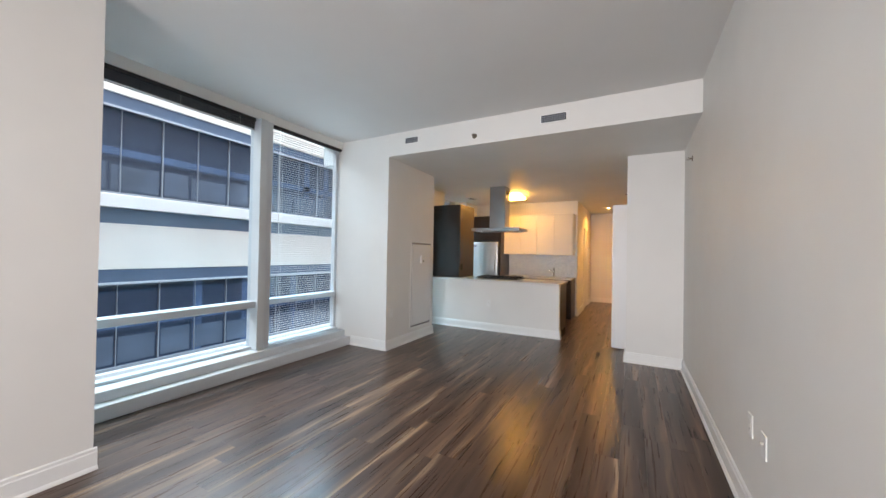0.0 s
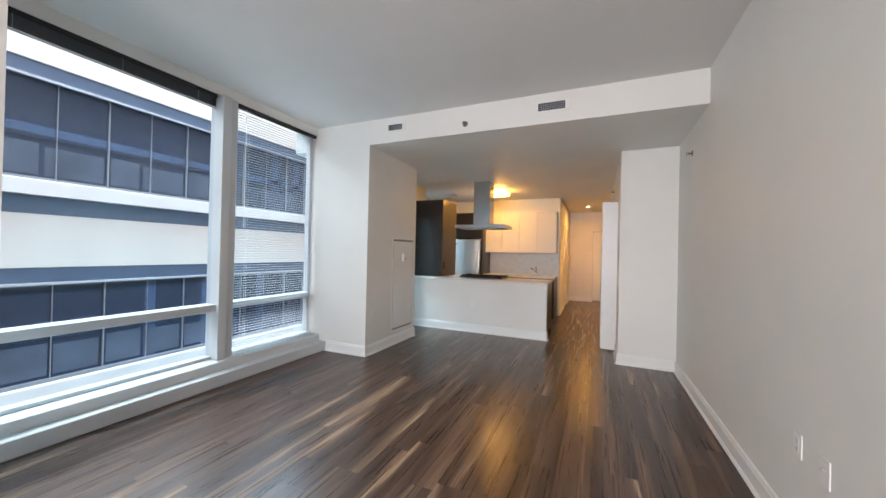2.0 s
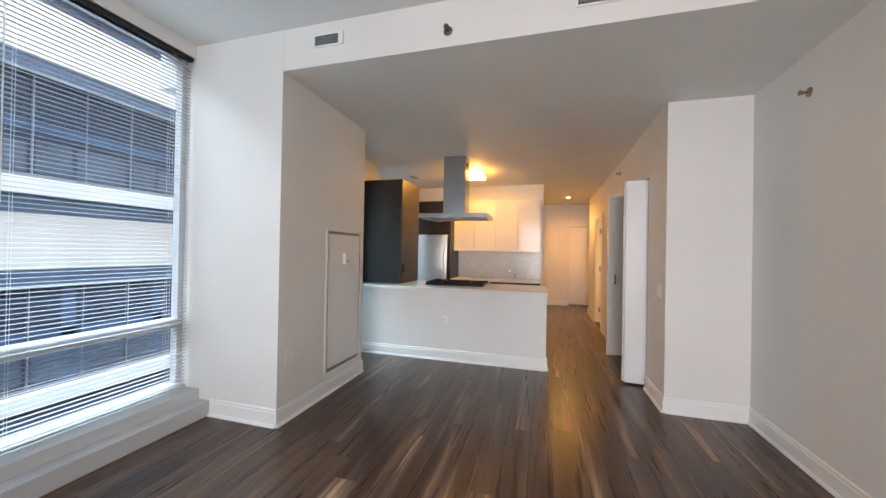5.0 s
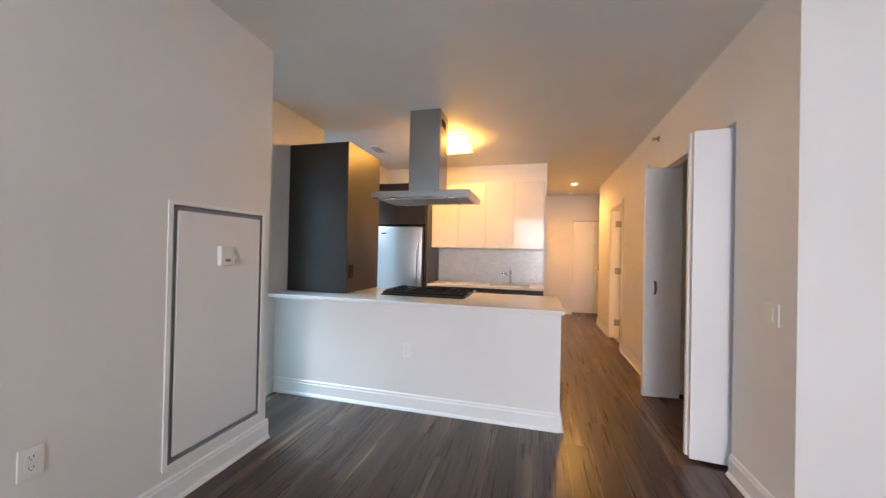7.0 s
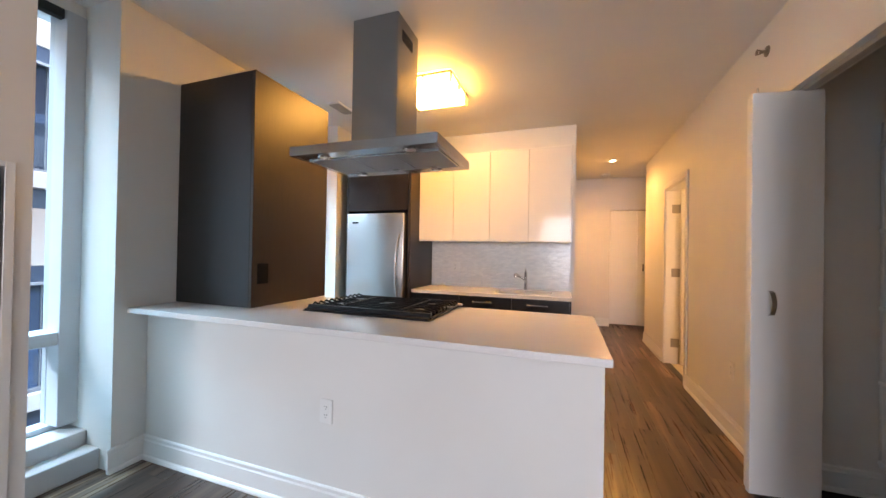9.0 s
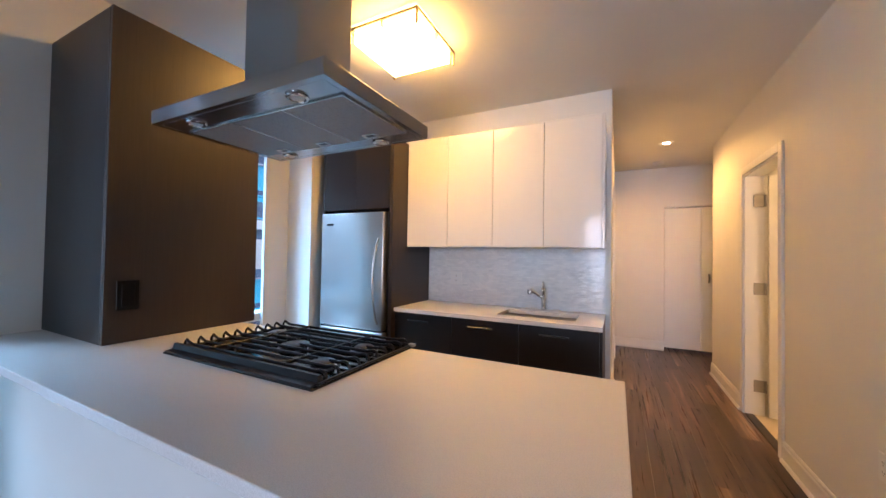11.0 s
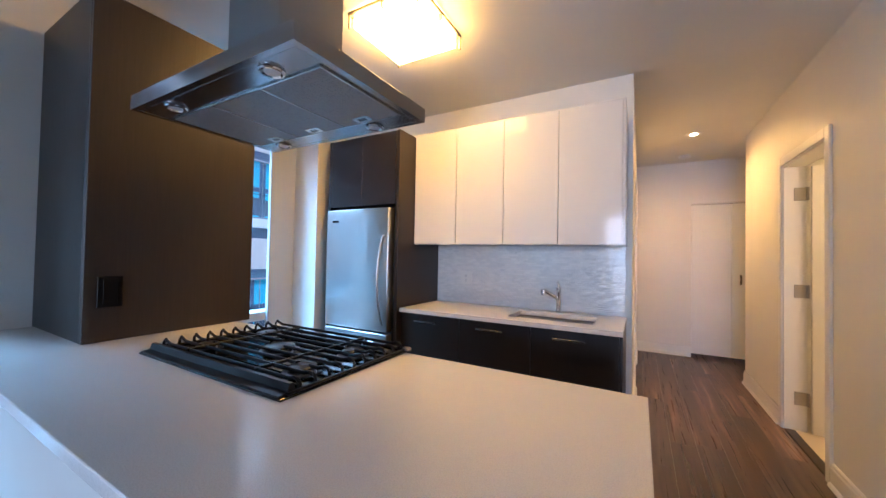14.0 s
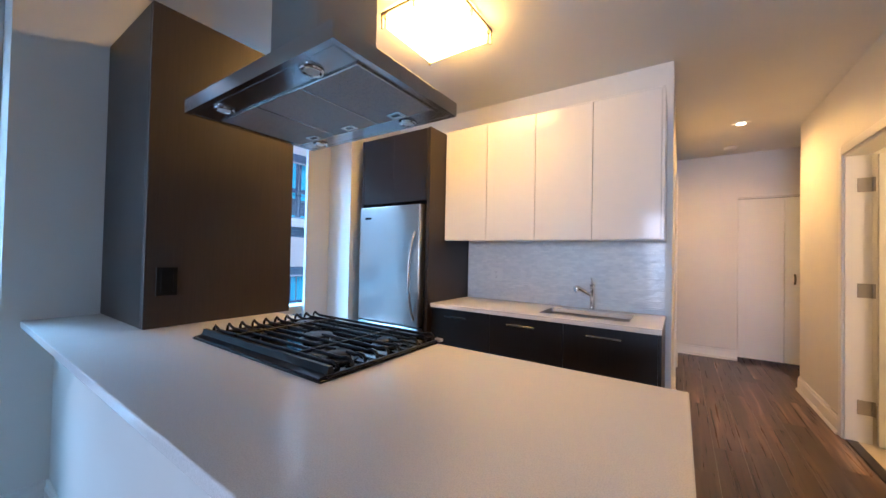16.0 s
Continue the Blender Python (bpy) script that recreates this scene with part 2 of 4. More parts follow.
# painted reflections in the facade glass: paler panels
REFLECTION = paint("facade_reflection_pale", (0.065, 0.088, 0.125), 0.8, 0.3, 0.02, 2)
# bright sky reflection painted into the base colour of the far glazing
SKYREFLGLASS = mat("sky_reflecting_facade_glass", (0.05, 0.46, 0.62), 0.12)
# painted reflections in the facade glass: blue uprights and strips
REFLECTION2 = paint("facade_reflection_blue", (0.040, 0.078, 0.15), 0.6, 0.3, 0.02, 2)
ASPHALT = paint("asphalt", (0.05, 0.05, 0.052), 0.9, 0.2, 0.3, 40)


# ---- building helpers ----
def bm_box(bm, x0, x1, y0, y1, z0, z1, bevel=0.0, seg=1):
    r = bmesh.ops.create_cube(bm, size=1)
    vs = r["verts"]
    for v in vs:
        v.co = Vector(((x0 + x1) / 2 + v.co.x * (x1 - x0), (y0 + y1) / 2 + v.co.y * (y1 - y0), (z0 + z1) / 2 + v.co.z * (z1 - z0)))
    if bevel > 0:
        es = list({e for v in vs for e in v.link_edges})
        bmesh.ops.bevel(bm, geom=es, offset=bevel, segments=seg, affect="EDGES", profile=0.5)
    return bm


def boxes(*bs, bevel=0.0, seg=1):
    bm = bmesh.new()
    for b in bs:
        bm_box(bm, *b, bevel=bevel, seg=seg)
    return bm


def bm_cyl(bm, m, r, h, seg=24, r2=None):
    """A cylinder from the pose m along its z, of height h."""
    bmesh.ops.create_cone(bm, cap_ends=True, segments=seg, radius1=r, radius2=r if r2 is None else r2, depth=h, matrix=m @ Matrix.Translation((0, 0, h / 2)))
    return bm


def cyl(m, r, h, seg=24, r2=None):
    return bm_cyl(bmesh.new(), m, r, h, seg, r2)


def bm_lathe(bm, m, profile, seg=24):
    rings = []
    for r, z in profile:
        rings.append([bm.verts.new(m @ Vector((r * math.cos(2 * math.pi * i / seg), r * math.sin(2 * math.pi * i / seg), z))) for i in range(seg)])
    for a, b in zip(rings, rings[1:]):
        for i in range(seg):
            bm.faces.new((a[i], a[(i + 1) % seg], b[(i + 1) % seg], b[i]))
    bm.faces.new(list(reversed(rings[0])))
    bm.faces.new(rings[-1])
    return bm


def bm_tube(bm, pts, r, seg=12):
    pts = [Vector(p) for p in pts]
    rings = []
    up = Vector((0.13, 0.31, 0.94)).normalized()
    for i, p in enumerate(pts):
        d = (pts[min(i + 1, len(pts) - 1)] - pts[max(i - 1, 0)]).normalized()
        a = d.cross(up)
        if a.length < 0.15:
            a = d.cross(Vector((1, 0.2, 0)))
        a.normalize()
        c = d.cross(a)
        rr = r(i / (len(pts) - 1)) if callable(r) else r
        rings.append([bm.verts.new(p + (a * math.cos(2 * math.pi * k / seg) + c * math.sin(2 * math.pi * k / seg)) * rr) for k in range(seg)])
    for a, b in zip(rings, rings[1:]):
        for i in range(seg):
            bm.faces.new((a[i], a[(i + 1) % seg], b[(i + 1) % seg], b[i]))
    bm.faces.new(list(reversed(rings[0])))
    bm.faces.new(rings[-1])
    return bm


def part(name, bm, material, parent=None, label="", kind="", smooth=False):
    me = bpy.data.meshes.new(name)
    bmesh.ops.recalc_face_normals(bm, faces=bm.faces)
    bm.to_mesh(me)
    bm.free()
    me.materials.append(material)
    if smooth:
        for p in me.polygons:
            p.use_smooth = True
        try:
            me.set_sharp_from_angle(angle=radians(35))
        except Exception:
            pass
    ob = new(name, me)
    if parent:
        ob.parent = parent
        ob.matrix_parent_inverse = parent.matrix_basis.inverted() if parent.type == "EMPTY" else Matrix()
    return tagged(ob, label=label, kind=kind)


def thing(name, at, label, category, group=""):
    e = new(name)
    e.empty_display_size = 0.1
    e.matrix_basis = pose(*at)
    e.location = at
    return tagged(e, label=label, category=category, group=group)


def structure(name, bm, material, label=""):
    return part(name, bm, material, None, label, "structure")


# ---- plan ----
RX = 0.40          # living room right wall
LX = -3.115          # living room left wall
PX = -3.20         # side of the pillar
HX = -0.225         # hall right wall
KX = -3.745          # kitchen left wall
WX = -4.18          # glass line
BACK = -1.3         # wall behind the start
LC = 3.044          # living ceiling
SOFF = 5.43         # soffit face
KY = 9.935          # kitchen back wall
EX = -1.257         # hall left wall
HEND = 12.87        # hall end wall


def ceil_z(y):
    return 2.73 - 0.0215 * (min(y, KY) - SOFF)


T = 0.12
# living room
structure("wall_east", boxes((RX, RX + T, BACK - T, 6.664, 0, LC)), WALL, "smooth white painted wall of the living room")
structure("wall_return", boxes((HX + T, RX + T, 6.664, 6.664 + T, 0, LC), (HX, HX + T, 6.664, 7.2, 0, LC)), WALL)
structure("wall_south", boxes((LX - 1.2, LX + 0.33, BACK - T, BACK, 0, LC), (0.0, RX, BACK - T, BACK, 0, LC), (LX + 0.33, 0.0, BACK - T, BACK, 0, 0.5), (LX + 0.33, 0.0, BACK - T, BACK, 2.7, LC)), WALL)
structure("wall_west", boxes((LX - 1.2, LX, BACK, 2.375, 0, LC)), WALL, "white painted wall end beside the window")
structure("wall_pillar", boxes((WX - 0.06, PX, SOFF, 6.05, 0, LC), (WX - 0.06, PX, 6.66, 6.73, 0, LC), (WX - 0.06, PX, 6.05, 6.66, 0, 0.205), (WX - 0.06, PX, 6.05, 6.66, 1.54, LC), (WX - 0.06, PX - 0.1, 6.05, 6.66, 0.205, 1.54)), WALL, "white painted pillar wall with an access panel")
structure("ceiling", boxes((WX - 0.3, RX + T, BACK - T, SOFF, LC, LC + 0.15)), CEIL)
bm = bmesh.new()
pts = [(SOFF + 0.002, 2.73), (KY, ceil_z(KY)), (HEND + T, ceil_z(KY))]
lo = [[bm.verts.new((x, y, z)) for y, z in pts] for x in (WX - 0.3, 1.6)]
hi = [[bm.verts.new((x, y, LC + 0.15)) for y, z in pts] for x in (WX - 0.3, 1.6)]
for i in range(2):
    bm.faces.new((lo[0][i], lo[0][i + 1], lo[1][i + 1], lo[1][i]))
    bm.faces.new((hi[0][i], hi[0][i + 1], hi[1][i + 1], hi[1][i]))
    for s in (0, 1):
        bm.faces.new((lo[s][i], lo[s][i + 1], hi[s][i + 1], hi[s][i]))
for i in (0, 2):
    bm.faces.new((lo[0][i], lo[1][i], hi[1][i], hi[0][i]))
structure("ceiling_soffit", bm, WALL, "lowered white ceiling over kitchen and hall, with a soffit face")

# hall side
for box in ((HX, HX + T, 8.45, 10.06, 0, 2.75), (HX, HX + T, 10.81, 11.95, 0, 2.75), (HX, HX + T, 7.2, 8.45, 2.165, 2.75), (HX, HX + T, 10.06, 10.81, 2.05, 2.75), (HX + T, 1.5, 11.95 - T, 11.95, 0, 2.75)):
    structure("wall_hall", boxes(box), WALL, "white painted hall wall with closet and bathroom openings")
structure("wall_closet", boxes((0.52, 0.52 + T, 6.784, 8.68, 0, 2.75), (HX + T, 0.52, 8.56, 8.68, 0, 2.75)), WALL)
structure("wall_bathroom", boxes((1.5, 1.6, 8.74, 11.95, 0, 2.75), (HX + T, 1.5, 8.74, 8.80, 0, 2.75)), WALL)
structure("ceiling_bathroom", boxes((HX + T, 1.5, 8.80, 11.83, 2.3, 2.36)), CEIL)
structure("wall_kitchen", boxes((KX - T, EX, KY, KY + T, 0, 2.75), (EX - T, EX, KY + T, HEND, 0, 2.75)), WALL, "white painted wall behind the kitchen")
structure("wall_fridge_side", boxes((WX - 0.06, KX, 9.27, KY + T, 0, 2.75)), WALL)
structure("wall_kitchen_side", boxes((WX - 0.06, KX, 7.27, 8.15, 0, 2.75)), WALL, "white painted wall between the windows")
for box in ((EX - T, -0.605, HEND, HEND + T, 0, 2.75), (-0.605, 0.265, HEND, HEND + T, 2.07, 2.75), (0.265, 1.6, HEND, HEND + T, 0, 2.75), (1.5, 1.6, 11.95, HEND, 0, 2.75)):
    structure("wall_end", boxes(box), WALL)
structure("wall_end_closet", boxes((-0.8, 0.4, HEND + 0.6, HEND + 0.7, 0, 2.3)), DARKGAP)

# floor base
structure("floor", boxes((WX - 0.3, 1.6, BACK - T, HEND + 0.7, -0.2, -0.012)), DARKGAP)
structure("floor_bathroom", boxes((HX + 0.06, 1.5, 8.8, 11.83, -0.012, 0.004)), BATHTILE, "cream stone tile bathroom floor")


# ---- baseboards ----
def molding(name, p, q, n):
    """A baseboard from p to q on the floor; n points into the room."""
    prof = [(0, 0), (0.030, 0), (0.030, 0.006), (0.024, 0.018), (0.016, 0.024), (0.016, 0.105), (0.011, 0.112), (0.011, 0.128), (0.005, 0.134), (0, 0.134)]
    bm = bmesh.new()
    n = Vector(n)
    a = [bm.verts.new(Vector((*p, 0)) + n * u + Vector((0, 0, z))) for u, z in prof]
    b = [bm.verts.new(Vector((*q, 0)) + n * u + Vector((0, 0, z))) for u, z in prof]
    k = len(prof)
    for i in range(k):
        bm.faces.new((a[i], a[(i + 1) % k], b[(i + 1) % k], b[i]))
    bm.faces.new(a)
    bm.faces.new(list(reversed(b)))
    return structure(name, bm, TRIM)


e = 0.03
for p, q, n in [
    ((RX, BACK), (RX, 6.664), (-1, 0, 0)), ((HX, 6.664), (RX, 6.664), (0, -1, 0)), ((HX, 6.664 - 0.016), (HX, 7.2), (-1, 0, 0)),
    ((LX, BACK), (LX, 2.375 + 0.016), (1, 0, 0)), ((-3.84, SOFF), (PX, SOFF), (0, -1, 0)), ((PX, SOFF - 0.016), (PX, 6.73 + 0.016), (1, 0, 0)),
    ((KX, 7.25), (KX, 7.44), (1, 0, 0)), ((KX, 7.44), (-1.205, 7.44), (0, -1, 0)), ((-1.205, 7.424), (-1.205, 7.55), (1, 0, 0)),
    ((HX, 8.45), (HX, 10.0), (-1, 0, 0)), ((HX, 10.87), (HX, 11.95), (-1, 0, 0)), ((EX, KY - 0.01), (EX, 11.15), (1, 0, 0)), ((EX, 12.07), (EX, HEND), (1, 0, 0)),
    ((EX, HEND), (-0.605, HEND), (0, -1, 0)), ((0.52, 6.8), (0.52, 8.56), (-1, 0, 0)), ((HX + T, 8.56), (0.52, 8.56), (0, -1, 0)), ((HX, 11.95), (1.5, 11.95), (0, 1, 0))]:
    molding("baseboard", p, q, n)


# ---- windows ----
def window_bay(idx, y0, y1, mulls, top, label, wide=0.05, jut=0.02):
    w = thing("window_%d" % idx, (WX, (y0 + y1) / 2, 0), label, "")
    w["kind"] = "structure"
    part("window_sill", boxes((WX - 0.1, -3.965, y0, y1, 0.0, 0.20), bevel=0.004), SILLM, w)
    part("ledge_box", boxes((-3.965, -3.845, y0, y1, 0.0, 0.118), bevel=0.004), FRAME, w, "grey-white painted ledge at the floor")
    part("bottom_rail", boxes((WX - 0.05, WX + 0.04, y0, y1, 0.20, 0.232), bevel=0.003), FRAME, w)
    part("head_rail", boxes((WX - 0.05, WX + 0.05, y0, y1, top, top + 0.1), bevel=0.003), FRAME, w)
    ys = [y0] + [m for m in mulls] + [y1]
    for m in mulls:
        part("mullion", boxes((WX - 0.06, -4.06, m - 0.055, m + 0.12, 0.20, top), bevel=0.004), FRAME, w)
        part("mullion_cap", boxes((-4.06, -4.03, m - 0.062, m + 0.03, 0.20, top), bevel=0.003), SILLM, w)
    part("side_frame", boxes((WX - 0.05, WX + jut, y1 - wide, y1, 0.232, top), bevel=0.003), FRAME, w)
    part("side_frame", boxes((WX - 0.05, WX + 0.05, y0, y0 + 0.05, 0.232, top), bevel=0.003), FRAME, w)
    for a, b in zip(ys, ys[1:]):
        a2, b2 = a + (0.12 if a in mulls else 0.05), b - (0.055 if b in mulls else wide)
        part("transom", boxes((WX - 0.05, -4.07 if a not in mulls else -4.135, a2 - 0.002, b2 + 0.002, 0.70, 0.775), bevel=0.004), FRAME, w)
        for z0, z1 in ((0.232, 0.70), (0.775, top)):
            g = part("pane", boxes((WX - 0.006, WX + 0.006, a2, b2, z0, z1)), GLASS, w)
            g.visible_shadow = False
    return w


window_bay(1, 2.375, SOFF, [4.12], 2.94, "tall floor-to-ceiling window with white-grey metal frames above a low ledge")
window_bay(2, 6.73, 7.27, [], 2.62, "narrow tall window between the pillar and the kitchen wall", 0.09, 0.12)
w3 = window_bay(3, 8.15, 9.27, [], 2.62, "tall kitchen window beside the refrigerator")
part("wide_post", boxes((-4.075, -4.04, 9.02, 9.268, 0.20, 2.62), bevel=0.003), SILLM, w3, "wide white-grey post beside the glass")
structure("wall_window_3_head", boxes((WX - 0.06, -4.075, 8.15, 9.27, 2.62, 2.72)), WALL)
lc = thing("door_2", (EX, 11.6, 0), "white painted door casing on the far hall wall", "")
lc["kind"] = "structure"
for y0, y1, z0, z1 in ((11.15, 11.22, 0, 2.10), (12.0, 12.07, 0, 2.10), (11.22, 12.0, 2.03, 2.10)):
    part("casing", boxes((EX, EX + 0.018, y0, y1, z0, z1), bevel=0.004), TRIM, lc)
part("leaf", boxes((EX - 0.004, EX + 0.004, 11.222, 11.998, 0.008, 2.028), bevel=0.001), DOORP, lc)
hb2 = thing("blind_headrail", (-4.1, 7.0, 2.58), "black blind headrail at the top of the narrow window", "blind")
part("rail", boxes((-4.10, -4.06, 6.735, 7.17, 2.56, 2.615), bevel=0.002), DARKGAP, hb2)
structure("window_header", boxes((WX - 0.06, -4.075, 2.375, SOFF, 2.94, LC)), WALL)
structure("wall_window_2_head", boxes((WX - 0.06, -4.075, 6.73, 7.27, 2.62, 2.72)), WALL)

# ---- access panel, doors, closets ----

ap = thing("access_panel", (PX, 6.36, 0.2), "white painted flush access panel with grey reveal in the pillar wall", "access panel")
part("frame", boxes((PX - 0.01, PX + 0.006, 6.03, 6.055, 0.18, 1.56), (PX - 0.01, PX + 0.006, 6.66, 6.685, 0.18, 1.56), (PX - 0.01, PX + 0.006, 6.055, 6.66, 0.18, 0.205), (PX - 0.01, PX + 0.006, 6.055, 6.66, 1.54, 1.56), bevel=0.001), TRIM, ap)
part("reveal", boxes((PX - 0.06, PX - 0.012, 6.057, 6.658, 0.207, 1.538)), GROOVE, ap)
part("door", boxes((PX - 0.010, PX + 0.002, 6.083, 6.640, 0.232, 1.512), bevel=0.0015), DOORP, ap)
ts = thing("thermostat", (PX + 0.002, 6.27, 1.25), "small white thermostat with green display on the access panel", "thermostat")
part("housing", boxes((PX + 0.002, PX + 0.028, 6.32, 6.41, 1.215, 1.33), bevel=0.004, seg=2), PLATE, ts)
part("display", boxes((PX + 0.028, PX + 0.030, 6.35, 6.385, 1.238, 1.255), bevel=0.0006), LCD, ts)


def bifold_leaf(name, parent, m, w, h, handle=0):
    """A door leaf from its hinge edge at m: w along local x, face towards local -y."""
    bm = boxes((0, w, 0, 0.034, 0, h), bevel=0.0025)
    bm.transform(m)
    d = part(name, bm, DOORP, parent)
    if handle:
        hx = handle
        bm = bmesh.new()
        pts = [(hx, 0.0, 0.945), (hx, -0.018, 0.952), (hx, -0.032, 0.985), (hx, -0.036, 1.01), (hx, -0.032, 1.035), (hx, -0.018, 1.068), (hx, 0.0, 1.075)]
        prev = None
        for p in pts:
            ring = [bm.verts.new((p[0] + a, p[1] + b, p[2])) for a, b in ((-0.010, 0), (0.010, 0), (0.010, -0.005), (-0.010, -0.005))]
            if prev:
                for i in range(4):
                    bm.faces.new((prev[i], prev[(i + 1) % 4], ring[(i + 1) % 4], ring[i]))
            prev = ring
        bm.transform(m)
        part("handle", bm, PULLM, d, "curved satin nickel pull handle")
    return d


cd = thing("closet_bifold_door", (HX, 8.36, 0.02), "white bifold closet door folded open with a nickel handle", "door")
bifold_leaf("leaf", cd, pose(-0.416, 8.315, 0.02, 0, 0, 7), 0.32, 2.125, 0.085)
bifold_leaf("leaf", cd, pose(-0.404, 8.36, 0.02, 0, 0, 10), 0.32, 2.125)
part("hinge_pin", cyl(pose(-0.389, 8.335, 2.145), 0.006, 0.03, 10), NICKEL, cd)
cd2 = thing("closet_bifold_door", (HX, 7.27, 0.02), "white bifold closet door folded open beside the light switch", "door")
bifold_leaf("leaf", cd2, pose(-0.416, 7.285, 0.02, 0, 0, -5), 0.32, 2.125)
bifold_leaf("leaf", cd2, pose(-0.426, 7.33, 0.02, 0, 0, -3), 0.32, 2.125)
tr = thing("closet_track", (HX + 0.06, 7.8, 2.14), "grey metal bifold track in the closet head", "door track")
part("channel", boxes((HX + 0.035, HX + 0.075, 7.2, 8.45, 2.14, 2.165), bevel=0.002), NICKEL, tr)
sh = thing("closet_shelving", (0.46, 8.2, 0), "white closet shelving with drilled side panel", "shelving")
part("side_panel", boxes((0.24, 0.515, 8.535, 8.555, 0.16, 2.0), bevel=0.001), PLATE, sh)
for z in (0.21, 0.63, 1.02, 1.43, 1.89):
    part("shelf", boxes((0.22, 0.515, 7.5, 8.533, z - 0.02, z), bevel=0.001), PLATE, sh)
bm = bmesh.new()
for i in range(54):
    for x in (0.28, 0.47):
        bm_cyl(bm, pose(x, 8.5345, 0.24 + i * 0.032, 90), 0.0035, 0.001, 8)
part("peg_hole", bm, SLOT, sh, kind="stuff")

# end closet
ec = thing("closet_bifold_door", (-0.2, HEND, 0.03), "closed white bifold closet door at the end of the hall", "door")
for i in range(2):
    bifold_leaf("leaf", ec, pose(-0.60 + 0.433 * i, HEND + 0.02, 0.045), 0.428, 2.0, 0.085 if i else 0)
tr = thing("closet_track", (-0.2, HEND + 0.03, 2.05), "thin metal track above the closed closet door", "door track")
part("channel", boxes((-0.605, 0.265, HEND - 0.004, HEND + 0.05, 2.052, 2.07), bevel=0.001), NICKEL, tr)

# bathroom door and casing
dc = thing("door_1", (HX, 10.43, 0), "white painted casing of the bathroom doorway", "")
dc["kind"] = "structure"
for y0, y1 in ((10.0, 10.06), (10.81, 10.87)):
    part("casing", boxes((HX - 0.018, HX, y0, y1, 0, 2.115), bevel=0.004), TRIM, dc)
part("casing", boxes((HX - 0.018, HX, 10.06, 10.81, 2.05, 2.115), bevel=0.004), TRIM, dc)
for y0, y1 in ((10.06, 10.075), (10.795, 10.81)):
    part("jamb", boxes((HX - 0.004, HX + T + 0.01, y0, y1, 0, 2.05), bevel=0.002), TRIM, dc)
part("head_jamb", boxes((HX - 0.004, HX + T + 0.01, 10.075, 10.795, 2.035, 2.05), bevel=0.002), TRIM, dc)
part("threshold", boxes((HX + 0.0, HX + 0.06, 10.075, 10.795, -0.01, 0.008), bevel=0.002), ESPRESSO, dc)
bd = thing("bathroom_door", (HX + T + 0.02, 10.78, 0.01), "white painted bathroom door standing open on steel hinges", "door")
bm = boxes((0.012, 0.73, -0.035, 0, 0.0, 2.015), bevel=0.003)
bm.transform(pose(HX + T + 0.015, 10.785, 0.012, 0, 0, -6))
part("door_leaf", bm, DOORP, bd)
for z in (0.25, 1.07, 1.82):
    h = part("hinge", cyl(pose(HX + T + 0.012, 10.782, z - 0.05), 0.008, 0.1, 12), HINGEM, bd, smooth=True)
    part("hinge_plate", boxes((HX + T - 0.065, HX + T + 0.01, 10.790, 10.7945, z - 0.05, z + 0.05), bevel=0.001), HINGEM, h)


# ---- kitchen ----
pen = structure("wall_peninsula", boxes((KX, -1.205, 7.44, 7.55, 0, 0.882)), WALL, "white painted half wall under the peninsula counter")


def cabinet(name, x0, x1, y0, y1, z0, z1, material, face, label, toe=0.0, doors=1, handle=False, parent_at=None):
    """face +1: doors on the far side (y1); -1: on the near side (y0)."""
    c = thing(name, ((x0 + x1) / 2, (y0 + y1) / 2, z0), label, "cabinet")
    yf = y1 if face > 0 else y0
    bx = (x0, x1, y0, y1 - 0.022, z0 + toe, z1) if face > 0 else (x0, x1, y0 + 0.022, y1, z0 + toe, z1)
    part("body", boxes(bx, bevel=0.001), material, c)
    if toe:
        part("toe_kick", boxes((x0, x1, y0 + 0.07, y1 - 0.07, z0, z0 + toe)), DARKGAP, c)
    w = (x1 - x0) / doors
    for i in range(doors):
        d = (x0 + i * w + 0.0018, x0 + (i + 1) * w - 0.0018, yf - 0.02, yf, z0 + toe + 0.002, z1 - 0.003) if face > 0 else (x0 + i * w + 0.0018, x0 + (i + 1) * w - 0.0018, yf, yf + 0.02, z0 + toe + 0.002, z1 - 0.003)
        door = part("door", boxes(d, bevel=0.0012), material, c)
        if handle:
            cx, hz = (d[0] + d[1]) / 2 - 0.02, z1 - 0.055
            hb = boxes((cx - 0.095, cx + 0.095, yf - 0.034, yf - 0.026, hz - 0.006, hz + 0.006), (cx - 0.08, cx - 0.07, yf - 0.026, yf, hz - 0.004, hz + 0.004), (cx + 0.07, cx + 0.08, yf - 0.026, yf, hz - 0.004, hz + 0.004), bevel=0.001)
            part("handle", hb, PULLM, door, "satin nickel bar handle")
    return c


for i in range(4):
    w = (-1.205 - KX) / 4
    cabinet("peninsula_cabinet", KX + w * i, KX + w * (i + 1), 7.552, 8.15, 0, 0.882, ESPRESSO, 1, "espresso wood base cabinet behind the peninsula wall", 0.1, 1)
ct = thing("peninsula_worktop", (-2.4, 7.75, 0.884), "white quartz worktop on the peninsula", "worktop")
part("slab", boxes((KX + 0.002, -1.19, 7.33, 8.212, 0.884, 0.914), bevel=0.003, seg=2), QUARTZ, ct)

